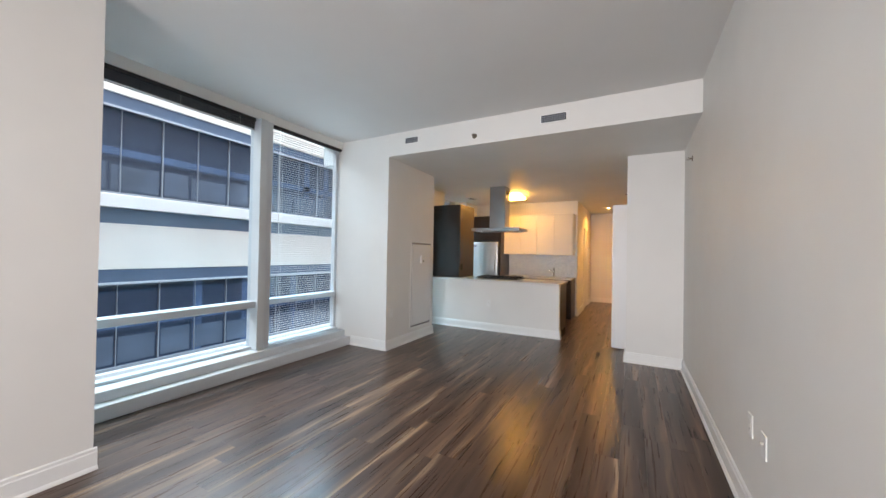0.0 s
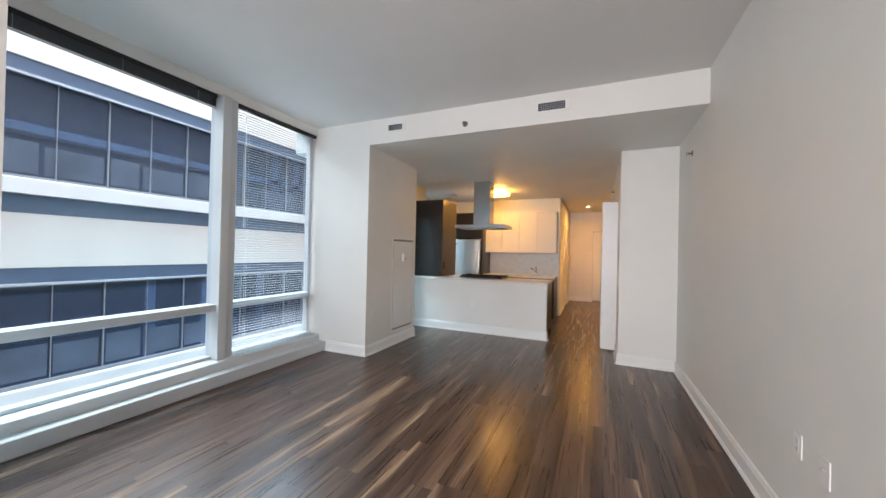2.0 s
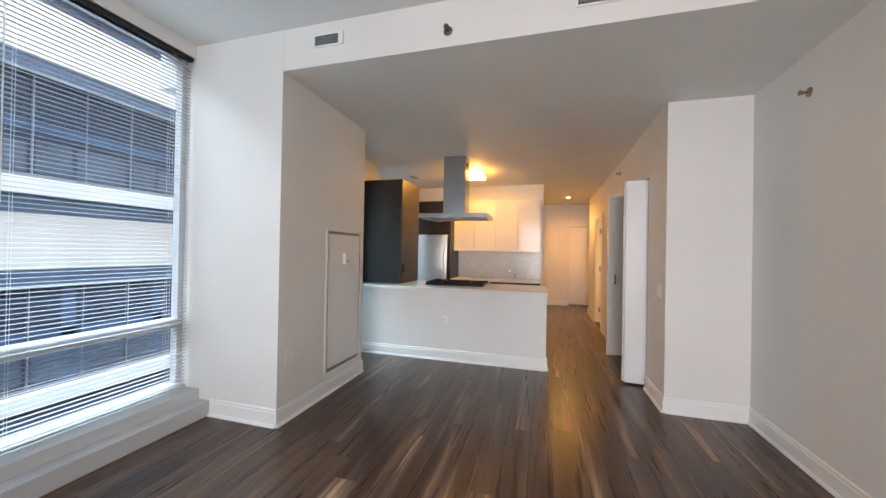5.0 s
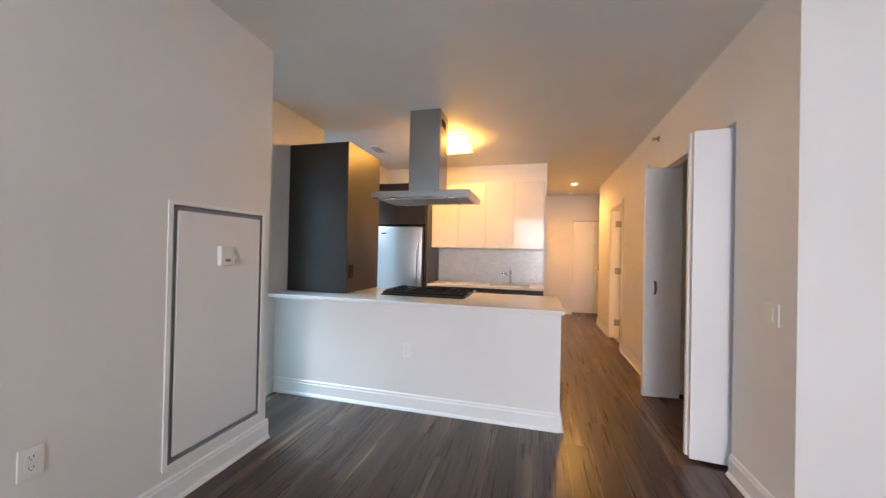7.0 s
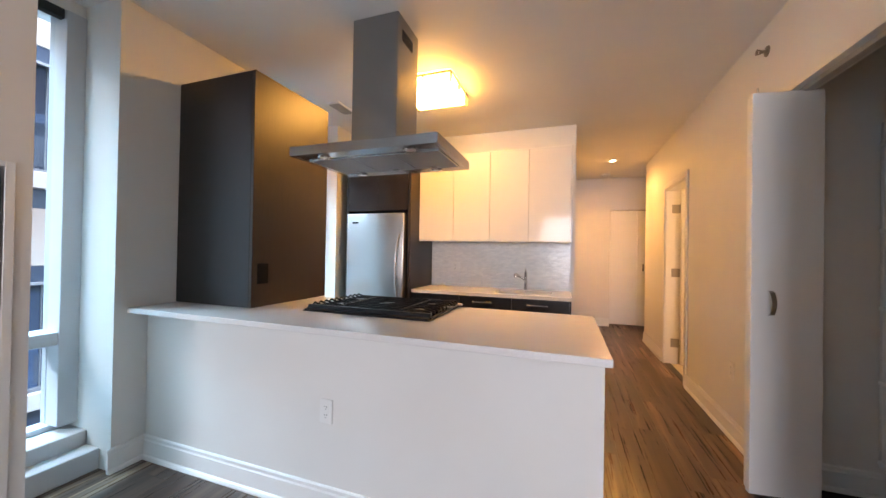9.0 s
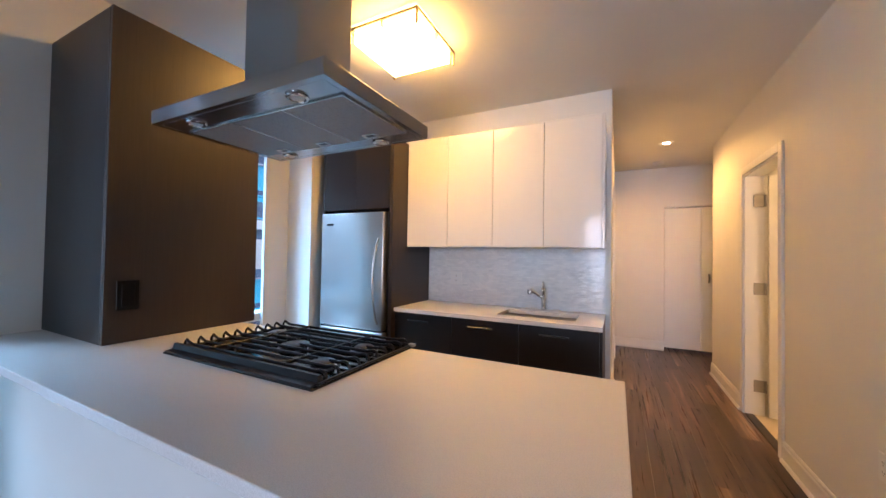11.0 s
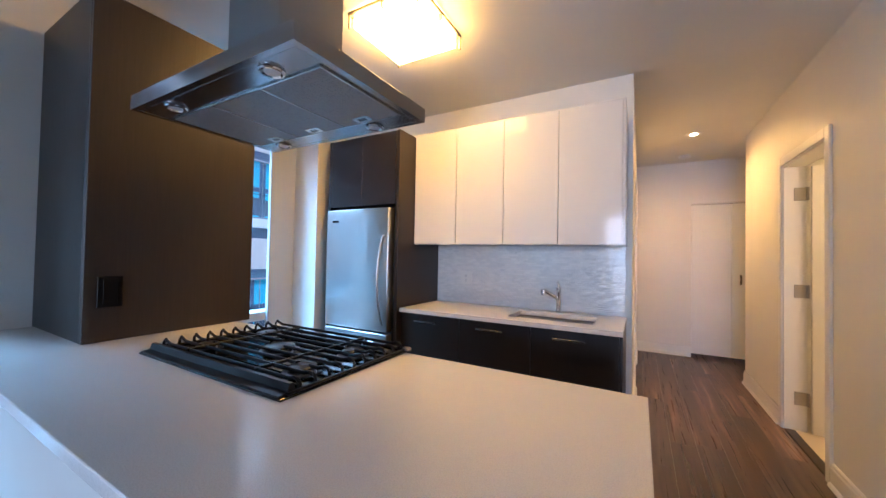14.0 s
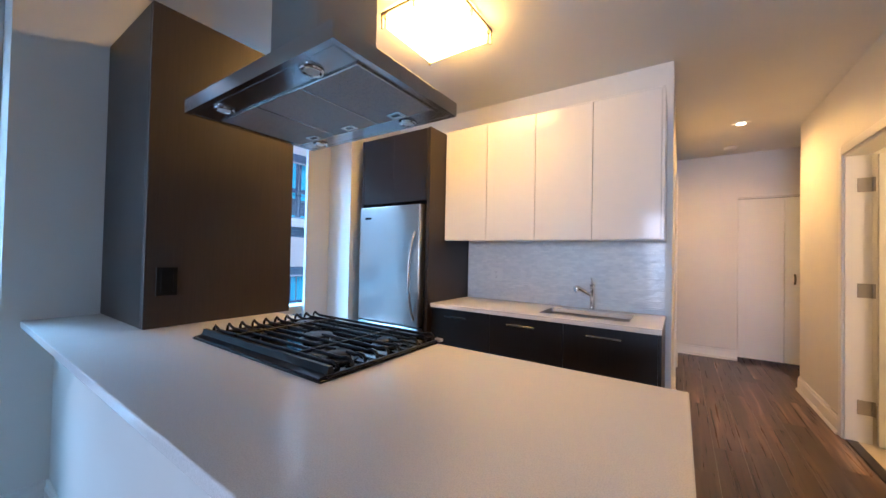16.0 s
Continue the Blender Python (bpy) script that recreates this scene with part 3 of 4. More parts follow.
tb = thing("tall_wall_cabinet", (-3.42, 7.93, 0.914), "espresso wood tall cabinet standing on the white worktop", "cabinet")
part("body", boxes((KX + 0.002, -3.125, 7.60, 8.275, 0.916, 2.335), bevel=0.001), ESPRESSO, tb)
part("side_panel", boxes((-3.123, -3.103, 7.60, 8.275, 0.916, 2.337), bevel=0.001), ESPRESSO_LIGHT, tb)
ol = thing("wall_outlet", (-3.12, 7.70, 1.12), "black outlet on the espresso cabinet side", "outlet")
part("plate", boxes((-3.103, -3.096, 7.64, 7.72, 1.055, 1.18), bevel=0.002), BLACKPLATE, ol)
part("socket", boxes((-3.096, -3.094, 7.657, 7.703, 1.07, 1.165), bevel=0.0008), BLACKPLATE, ol)

# fridge unit
fu = thing("fridge_surround", (-3.244, 9.6, 0), "espresso wood surround around the fridge with two upper doors", "cabinet")
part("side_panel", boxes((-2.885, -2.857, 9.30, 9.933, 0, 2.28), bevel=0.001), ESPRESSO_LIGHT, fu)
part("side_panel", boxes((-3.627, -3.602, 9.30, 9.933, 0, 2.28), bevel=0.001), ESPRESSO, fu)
part("top_box", boxes((-3.600, -2.887, 9.325, 9.933, 1.70, 2.275)), ESPRESSO, fu)
for i in range(2):
    part("door", boxes((-3.599 + 0.353 * i, -3.246 + 0.353 * i, 9.302, 9.323, 1.695, 2.277), bevel=0.0012), ESPRESSO, fu)
fr = thing("refrigerator", (-3.244, 9.6, 0), "stainless steel bottom-freezer refrigerator with curved handles", "refrigerator")
part("body", boxes((-3.587, -2.905, 9.32, 9.92, 0.02, 1.665), bevel=0.004), mat("fridge_side_black", (0.02, 0.02, 0.02), 0.4), fr)
fd = part("upper_door", boxes((-3.585, -2.907, 9.245, 9.315, 0.685, 1.663), bevel=0.012, seg=3), STEELV, fr, smooth=True)
ff = part("freezer_drawer", boxes((-3.585, -2.907, 9.245, 9.315, 0.06, 0.672), bevel=0.012, seg=3), STEELV, fr, smooth=True)
bm = bmesh.new()
bm_tube(bm, [(-2.956 - 0.015 * math.sin(math.pi * i / 14), 9.246 - 0.055 * math.sin(math.pi * i / 14) ** 0.6, 0.74 + 0.70 * i / 14) for i in range(15)], 0.011)
part("handle", bm, NICKEL, fd, "long curved steel handle", smooth=True)
bm = bmesh.new()
bm_tube(bm, [(-3.557 + 0.62 * i / 14, 9.246 - 0.05 * math.sin(math.pi * i / 14) ** 0.6, 0.62 - 0.025 * math.sin(math.pi * i / 14)) for i in range(15)], 0.012)
part("handle", bm, NICKEL, ff, "curved steel drawer handle", smooth=True)
part("badge", boxes((-3.516, -3.441, 9.2435, 9.2455, 1.555, 1.573)), BLACK, fd)

# sink run
CZ = 0.877
for i in range(3):
    w = (-1.309 + 2.855) / 3
    cabinet("base_cabinet", -2.855 + w * i, -2.855 + w * (i + 1), 9.355, 9.933, 0, CZ - 0.032, ESPRESSO, -1, "espresso wood base cabinet with a bar handle", 0.1, 1, True)
part("end_panel", boxes((-1.308, -1.293, 9.35, 9.933, 0, CZ - 0.032), bevel=0.001), ESPRESSO, bpy.data.objects["base_cabinet.002"])
SX0, SX1, SY0, SY1 = -2.021, -1.466, 9.47, 9.79
wt = thing("sink_worktop", (-2.072, 9.63, CZ - 0.03), "white quartz worktop with an undermounted sink cutout", "worktop")
part("slab", boxes((-2.853, SX0, 9.333, 9.931, CZ - 0.03, CZ), (SX1, -1.291, 9.333, 9.931, CZ - 0.03, CZ), (SX0, SX1, 9.333, SY0, CZ - 0.03, CZ), (SX0, SX1, SY1, 9.931, CZ - 0.03, CZ)), QUARTZ, wt)
sk = thing("kitchen_sink", (-1.744, 9.63, CZ - 0.2), "stainless steel undermount sink", "sink")
g = 0.004
part("basin", boxes((SX0 - g, SX0, SY0, SY1, CZ - 0.20, CZ - 0.031), (SX1, SX1 + g, SY0, SY1, CZ - 0.20, CZ - 0.031), (SX0 - g, SX1 + g, SY0 - g, SY0, CZ - 0.20, CZ - 0.031), (SX0 - g, SX1 + g, SY1, SY1 + g, CZ - 0.20, CZ - 0.031), (SX0 - g, SX1 + g, SY0 - g, SY1 + g, CZ - 0.205, CZ - 0.20)), STEELSINK, sk)
part("drain", cyl(pose(-1.744, 9.63, CZ - 0.2), 0.045, 0.004, 24), CHROME, sk, smooth=True)
fc = thing("kitchen_faucet", (-1.749, 9.855, CZ), "chrome single-lever pull-out faucet behind the sink", "faucet")
bm = bm_lathe(bmesh.new(), pose(-1.749, 9.855, CZ), [(0.028, 0), (0.028, 0.006), (0.018, 0.012), (0.0165, 0.05), (0.0165, 0.15), (0.019, 0.155), (0.019, 0.185), (0.012, 0.19)], 20)
part("body", bm, CHROME, fc, smooth=True)
bm = bmesh.new()
bm_tube(bm, [(-1.749, 9.855, CZ + 0.095), (-1.775, 9.83, CZ + 0.118), (-1.815, 9.79, CZ + 0.150), (-1.838, 9.768, CZ + 0.168)], lambda f: 0.012 + 0.002 * f)
sp = part("spout", bm, CHROME, fc, smooth=True)
part("spray_head", bm_lathe(bmesh.new(), look((-1.842, 9.764, CZ + 0.178), (-1.842, 9.764, CZ)) @ pose(0, 0, 0, 180), [(0.014, 0), (0.019, 0.006), (0.019, 0.04), (0.015, 0.044)], 16), CHROME, fc, smooth=True)
bm = bmesh.new()
bm_tube(bm, [(-1.749, 9.855, CZ + 0.185), (-1.751, 9.85, CZ + 0.215), (-1.755, 9.84, CZ + 0.240)], lambda f: 0.008 - 0.003 * f)
part("lever", bm, CHROME, fc, smooth=True)

# upper cabinets
for i in range(4):
    w = (-1.307 + 2.853) / 4
    cabinet("upper_cabinet", -2.853 + w * i, -2.853 + w * (i + 1), 9.515, 9.933, 1.381, 2.295, GLOSSW, -1, "white high-gloss upper cabinet with a flat handleless door", 0, 1)
part("end_panel", boxes((-1.306, -1.291, 9.512, 9.933, 1.379, 2.297), bevel=0.001), GLOSSW, bpy.data.objects["upper_cabinet.003"])

# backsplash
bs = thing("backsplash", (-2.072, 9.93, CZ), "mosaic backsplash of small pale marble tiles", "backsplash")
part("backing", boxes((-2.855, -1.294, 9.929, 9.9335, CZ + 0.001, 1.380)), GROUT, bs)
bm = bmesh.new()
rr = random.Random(4)
z = CZ + 0.003
row = 0
while z + 0.0145 < 1.380:
    x = -2.853 + (row % 3) * -0.016
    while x < -1.296:
        a, b = max(x, -2.853), min(x + 0.046, -1.296)
        if b - a > 0.006:
            tw = 0.0003 + 0.0008 * max(0.0, 1 - abs(a + 1.52) / 0.25)
            ty = 9.9245 + rr.uniform(-tw, tw)
            tz = rr.uniform(-tw, tw)
            vs = [bm.verts.new(c) for c in ((a, ty, z), (b, ty + tz, z), (b, ty - tz, z + 0.0135), (a, ty + rr.uniform(-tw, tw), z + 0.0135), (a, 9.929, z), (b, 9.929, z), (b, 9.929, z + 0.0135), (a, 9.929, z + 0.0135))]
            for f in ((0, 1, 2, 3), (0, 4, 5, 1), (3, 2, 6, 7), (0, 3, 7, 4), (1, 5, 6, 2)):
                bm.faces.new([vs[k] for k in f])
        x += 0.048
    z += 0.0155
    row += 1
part("mosaic_tile", bm, TILE, bs, "small pale marble mosaic tiles", kind="stuff")

# hood
hd = thing("island_hood", (-2.436, 7.98, 1.812), "stainless steel island range hood hanging from the ceiling", "range hood")
HX0, HX1, HY0, HY1 = -2.888, -1.960, 7.652, 8.256
HZ = 1.8165
bm = bmesh.new()


def rect(x0, x1, y0, y1, z):
    return [bm.verts.new((x, y, z)) for x, y in ((x0, y0), (x1, y0), (x1, y1), (x0, y1))]


def skirt(a, b):
    for i in range(4):
        bm.faces.new((a[i], a[(i + 1) % 4], b[(i + 1) % 4], b[i]))


rings = [rect(HX0 + d, HX1 - d, HY0 + d, HY1 - d, z) for d, z in ((0, HZ), (0, HZ + 0.053), (0.002, HZ + 0.055), (0.05, HZ + 0.061))]
for a, b in zip(rings, rings[1:]):
    skirt(a, b)
bm.faces.new(rings[-1])
lip = [rect(HX0 + d, HX1 - d, HY0 + d, HY1 - d, z) for d, z in ((0.022, HZ), (0.0235, HZ + 0.003), (0.025, HZ + 0.0005))]
for a, b in zip([rings[0]] + lip, lip):
    skirt(a, b)
bm.faces.new(lip[-1])
part("canopy", bm, HOODSTEEL, hd)
for i in range(3):
    w = 0.274
    x0 = -2.834 + i * (w + 0.006)
    f = part("filter", boxes((x0, x0 + w, 7.772, 8.140, HZ - 0.004, HZ + 0.0003), bevel=0.001), FILTERM, hd, "fine mesh steel grease filter")
    lx = x0 + w / 2 + (0.02, -0.005, -0.015)[i]
    part("latch", boxes((lx - 0.036, lx + 0.036, 8.088, 8.130, HZ - 0.0065, HZ - 0.0042), bevel=0.0006), STEEL, f)
    part("latch_recess", boxes((lx - 0.018, lx + 0.018, 8.100, 8.118, HZ - 0.0075, HZ - 0.0067)), SLOT, f)
for x0 in (-2.840, -2.560, -2.280, -2.000):
    part("filter_rail", boxes((x0, x0 + 0.006, 7.772, 8.140, HZ - 0.0055, HZ), bevel=0.0006), STEEL, hd)
for y0 in (7.766, 8.140):
    part("filter_rail", boxes((-2.840, -1.994, y0, y0 + 0.006, HZ - 0.0055, HZ), bevel=0.0006), STEEL, hd)
for x, y in ((-2.700, 7.720), (-2.145, 7.722), (-2.735, 8.192), (-2.168, 8.200)):
    l = part("light_ring", bm_lathe(bmesh.new(), pose(x, y, HZ, 180), [(0.036, 0), (0.037, 0.004), (0.034, 0.008), (0.029, 0.009), (0.024, 0.006), (0.022, 0.004)], 28), CHROME, hd, smooth=True)
    part("lens", cyl(pose(x, y, HZ - 0.007), 0.0215, 0.003, 20), PLATE, l, smooth=True)
part("duct", boxes((-2.592, -2.288, 7.838, 8.128, HZ + 0.0613, ceil_z(8) - 0.001), bevel=0.002), HOODSTEEL, hd)
for i in range(6):
    part("vent_slot", boxes((-2.2885, -2.286, 7.90 + i * 0.025, 7.915 + i * 0.025, 2.53, 2.60)), SLOT, hd)

# cooktop
ck = thing("gas_cooktop", (-2.385, 7.94, 0.914), "black gas cooktop with cast iron grates set in the worktop", "cooktop")
part("tray", boxes((-2.779, -1.991, 7.665, 8.22, 0.9145, 0.922), bevel=0.003, seg=2), BLACK, ck)


def rail(name, x0, x1, y0, y1, z0, z1, parent, bev=0.0025):
    return part(name, boxes((x0, x1, y0, y1, z0, z1), bevel=bev), CASTIRON, parent)


for yy, n in ((7.69, "front_rail"),):
    bm = bmesh.new()
    a = [bm.verts.new((-2.769, y, z)) for y, z in ((7.668, 0.922), (7.722, 0.922), (7.712, 0.95), (7.700, 0.95), (7.694, 0.930), (7.668, 0.927))]
    b = [bm.verts.new((-2.001, v.co.y, v.co.z)) for v in a]
    for i in range(6):
        bm.faces.new((a[i], a[(i + 1) % 6], b[(i + 1) % 6], b[i]))
    bm.faces.new(a)
    bm.faces.new(list(reversed(b)))
    part(n, bm, CASTIRON, ck)
BR = ((-2.645, 7.83, 0.030), (-2.640, 8.07, 0.038), (-2.390, 7.95, 0.052), (-2.120, 7.835, 0.038), (-2.125, 8.06, 0.034))
rim = boxes((-2.006, -1.992, 7.69, 8.219, 0.922, 0.930), (-2.778, -2.766, 7.69, 8.219, 0.922, 0.930), (-2.766, -2.006, 8.207, 8.219, 0.922, 0.930), bevel=0.003)
part("rim", rim, CASTIRON, ck)


def grate_bar(x0, x1, y, parent, fin=False, hook=False):
    """One bar along x; fin: a raised peak at x0; hook: bent down to the tray at x1."""
    r = 0.0036
    line = [(x0, 0.927, 1.6), (x0 + 0.004, 0.950, 1.5), (x0 + 0.016, 0.962, 1.3), (x0 + 0.030, 0.956, 1.1), (x0 + 0.052, 0.949, 1)] if fin else [(x0, 0.949, 1)]
    line += [(x1 - 0.050, 0.949, 1), (x1 - 0.026, 0.955, 1.25), (x1 - 0.010, 0.952, 1.6), (x1 - 0.002, 0.942, 1.7), (x1, 0.926, 1.7)] if hook else [(x1, 0.949, 1)]
    bm = bmesh.new()
    ends = []
    for x, zz, k in line:
        ends.append([bm.verts.new((x, y + dy * k, zz + dz)) for dy, dz in ((-r * 0.6, -0.009), (r * 0.6, -0.009), (r, -0.002), (r * 0.5, 0.002), (-r * 0.5, 0.002), (-r, -0.002))])
    for a, b in zip(ends, ends[1:]):
        for j in range(6):
            bm.faces.new((a[j], a[(j + 1) % 6], b[(j + 1) % 6], b[j]))
    bm.faces.new(ends[0])
    bm.faces.new(ends[-1])
    part("bar", bm, CASTIRON, parent)


gxs = (-2.766, -2.580, -2.195, -2.004)
for k in range(3):
    gx0, gx1 = gxs[k], gxs[k + 1]
    sides = [(gx0 + 0.001, gx0 + 0.0055)] * (k > 0) + [(gx1 - 0.0055, gx1 - 0.001)] * (k < 2)
    gr = part("grate", boxes((*sides[0], 7.728, 8.202, 0.941, 0.951), bevel=0.001), CASTIRON, ck, "cast iron grate section")
    for u, v in sides[1:]:
        part("side_bar", boxes((u, v, 7.728, 8.202, 0.941, 0.951), bevel=0.001), CASTIRON, gr)
    near = [b for b in BR if gx0 < b[0] < gx1]
    for i in range(10):
        y = 7.735 + i * 0.0513
        hit = [b for b in near if abs(b[1] - y) < 0.034 + (0.02 if k == 1 else 0)]
        if hit:
            bx, gap = hit[0][0], hit[0][2] * 0.75
            grate_bar(gx0 + (0.006 if k else 0), bx - gap, y, gr, fin=k == 0)
            grate_bar(bx + gap, gx1 - (0.006 if k < 2 else 0), y, gr, hook=k == 2)
        else:
            grate_bar(gx0 + (0.006 if k else 0), gx1 - (0.006 if k < 2 else 0), y, gr, fin=k == 0, hook=k == 2)
    for u in (gx0 + 0.010, gx1 - 0.016):
        for y in (7.74, 8.19):
            part("foot", boxes((u, u + 0.007, y - 0.004, y + 0.004, 0.922, 0.940)), CASTIRON, gr)
for x, y, r in BR:
    bz = part("burner", bm_lathe(bmesh.new(), pose(x, y, 0.922), [(r + 0.022, 0), (r + 0.020, 0.003), (r + 0.006, 0.004), (r, 0.010), (r - 0.002, 0.012)], 28), BURNERM, ck, smooth=True)
    part("burner_cap", bm_lathe(bmesh.new(), pose(x, y, 0.9342), [(r + 0.001, 0), (r + 0.004, 0.002), (r + 0.004, 0.006), (r - 0.002, 0.009)], 28), CASTIRON, bz, smooth=True)
    part("igniter", cyl(pose(x + r + 0.012, y + 0.008, 0.924), 0.003, 0.014, 10), PLATE, bz, smooth=True)

for x, y in ((-1.994, 8.212), (-2.776, 8.212)):
    part("corner_clip", boxes((x - 0.016, x + 0.016, y - 0.012, y + 0.012, 0.922, 0.934), bevel=0.003), NICKEL, ck)

# ceiling fixture
cf = thing("ceiling_light", (-2.420, 8.76, 2.55), "lit square opal glass ceiling light in a nickel frame", "ceiling light")
zc = ceil_z(8.75)
part("shade", boxes((-2.632, -2.203, 8.538, 8.970, 2.565, 2.632), bevel=0.006, seg=2), OPAL, cf)
part("frame", boxes((-2.655, -2.18, 8.513, 8.525, 2.634, 2.650), (-2.655, -2.18, 8.983, 8.995, 2.634, 2.650), (-2.655, -2.645, 8.525, 8.983, 2.634, 2.650), (-2.19, -2.18, 8.525, 8.983, 2.634, 2.650)), FIXMETAL, cf)
for x, y in ((-2.648, 8.522), (-2.187, 8.522), (-2.648, 8.986), (-2.187, 8.986)):
    part("clip", boxes((x - 0.006, x + 0.006, y - 0.006, y + 0.006, 2.560, 2.640), bevel=0.001), FIXMETAL, cf)
for x, y, dx, dy in ((-2.648, 8.754, 0.02, 0), (-2.187, 8.754, -0.02, 0), (-2.417, 8.522, 0, 0.02), (-2.417, 8.986, 0, -0.02)):
    part("edge_clip", boxes((min(x, x + dx) - 0.005, max(x, x + dx) + 0.005, min(y, y + dy) - 0.005, max(y, y + dy) + 0.005, 2.600, 2.640), bevel=0.001), FIXMETAL, cf)
part("ceiling_plate", boxes((-2.52, -2.31, 8.65, 8.86, 2.632, zc - 0.001)), NICKEL, cf)

dl = thing("recessed_downlight", (-0.72, 11.6, ceil_z(12)), "lit round recessed downlight in the hall ceiling", "downlight")
part("trim_ring", bm_lathe(bmesh.new(), pose(-0.72, 11.6, ceil_z(12), 180), [(0.075, 0), (0.073, 0.005), (0.036, 0.004)], 28), PLATE, dl, smooth=True)
part("lens", cyl(pose(-0.72, 11.6, ceil_z(12) - 0.007), 0.034, 0.004, 24), BULB, dl, smooth=True)
sd = thing("smoke_detector", (-0.72, 12.5, ceil_z(12)), "round white smoke detector on the hall ceiling", "smoke detector")
part("housing", bm_lathe(bmesh.new(), pose(-0.72, 12.5, ceil_z(12), 180), [(0.065, 0), (0.065, 0.02), (0.05, 0.032), (0.02, 0.034)], 28), PLATE, sd, smooth=True)


# ---- vents, sprinklers, outlets ----
def wall_vent(x0, x1, z0, z1):
    v = thing("wall_vent", ((x0 + x1) / 2, SOFF, z0), "white air grille with dark slots in the soffit face", "vent", "soffit vents")
    part("frame", boxes((x0, x1, SOFF - 0.008, SOFF, z0, z0 + 0.012), (x0, x1, SOFF - 0.008, SOFF, z1 - 0.012, z1), (x0, x0 + 0.012, SOFF - 0.008, SOFF, z0 + 0.012, z1 - 0.012), (x1 - 0.04, x1, SOFF - 0.008, SOFF, z0 + 0.012, z1 - 0.012)), PLATE, v)
    part("backing", boxes((x0 + 0.012, x1 - 0.04, SOFF - 0.002, SOFF, z0 + 0.012, z1 - 0.012)), SLOT, v)
    n = int((x1 - x0 - 0.052) / 0.017)
    for i in range(1, n):
        x = x0 + 0.012 + i * (x1 - x0 - 0.052) / n
        part("blade", boxes((x - 0.003, x + 0.003, SOFF - 0.006, SOFF - 0.003, z0 + 0.012, z1 - 0.012)), FACTHIN, v)
    for k in (1, 2, 3):
        z = z0 + 0.012 + (z1 - z0 - 0.024) * k / 4
        part("cross_blade", boxes((x0 + 0.012, x1 - 0.04, SOFF - 0.0075, SOFF - 0.006, z - 0.0025, z + 0.0025)), FACTHIN, v)


wall_vent(-1.09, -0.77, 2.85, 2.955)
wall_vent(-2.93, -2.68, 2.865, 2.96)


def sprinkler(m, label):
    s = thing("fire_sprinkler", tuple(m.translation), label, "sprinkler")
    part("escutcheon", bm_lathe(bmesh.new(), m, [(0.032, 0), (0.030, 0.004), (0.014, 0.008)], 20), FIXMETAL, s, smooth=True)
    bm = cyl(m @ pose(0, 0, 0.006), 0.009, 0.03, 12)
    bm_cyl(bm, m @ pose(0, 0, 0.05), 0.018, 0.002, 14)
    bm_tube(bm, [m @ Vector((0.009, 0, 0.03)), m @ Vector((0.014, 0, 0.042)), m @ Vector((0.006, 0, 0.052))], 0.003, 6)
    bm_tube(bm, [m @ Vector((-0.009, 0, 0.03)), m @ Vector((-0.014, 0, 0.042)), m @ Vector((-0.006, 0, 0.052))], 0.003, 6)
    part("head", bm, FIXMETAL, s, smooth=True)


sprinkler(pose(RX, 6.04, 2.45, 0, -90), "metal sidewall sprinkler on the living room wall")
sprinkler(pose(HX, 8.62, 2.505, 0, -90), "metal sidewall sprinkler above the closet opening")
sprinkler(pose(-1.89, SOFF, 2.835, 90), "metal sidewall sprinkler between the soffit vents")


def outlet(m, label, kind="outlet", w=0.072, h=0.117):
    """A wall plate whose face looks along local -y."""
    o = thing("wall_" + kind, tuple(m.translation), label, kind)
    bm = boxes((-w / 2, w / 2, -0.006, 0, -h / 2, h / 2), bevel=0.002)
    bm.transform(m)
    pl = part("plate", bm, PLATE, o)
    bm = bmesh.new()
    if kind == "outlet":
        for z in (-0.02, 0.02):
            sb = bm if z < 0 else bmesh.new()
            bm_box(sb, -0.0165, 0.0165, -0.0075, -0.006, z - 0.0135, z + 0.0135, bevel=0.0005)
            sb.transform(m)
            so = part("socket", sb, PLATE, pl)
            for dx, dz2, hw, hh in ((-0.006, 0.003, 0.0012, 0.004), (0.006, 0.003, 0.0012, 0.004), (0, -0.008, 0.002, 0.002)):
                hb = boxes((dx - hw, dx + hw, -0.0079, -0.0075, z + dz2 - hh, z + dz2 + hh))
                hb.transform(m)
                part("slot", hb, SLOT, pl)
    elif kind == "jack":
        bm_cyl(bm, pose(0, -0.006, 0.01, 90), 0.006, 0.012, 12)
        bm.transform(m)
        part("connector", bm, NICKEL, o, smooth=True)
    else:
        bm_box(bm, -0.015, 0.015, -0.009, -0.006, -0.03, 0.03)
        bm.transform(m)
        part("rocker", bm, PLATE, o)


outlet(pose(RX, 3.895, 0.50, 0, 0, -90), "white duplex outlet low on the living room wall")
outlet(pose(RX, 3.68, 0.49, 0, 0, -90), "white cable jack plate low on the living room wall", "jack")
outlet(pose(PX, 5.55, 0.51, 0, 0, 90), "white duplex outlet low on the pillar wall")
outlet(pose(-2.43, 7.44, 0.49, 0, 0, 0), "white duplex outlet on the peninsula wall")
outlet(pose(HX, 6.84, 1.04, 0, 0, -90), "white rocker switch on the hall wall", "switch", 0.115)
outlet(pose(HX, 9.04, 0.466, 0, 0, -90), "white duplex outlet on the hall wall")
outlet(pose(-2.56, 9.924, 1.10, 0, 0, 0), "white outlet and switch plate on the mosaic backsplash", "outlet", 0.11)
cv = thing("ceiling_vent", (-3.43, 8.9, ceil_z(8.9)), "white ceiling air vent with dark slots", "vent")
zz = ceil_z(8.9)
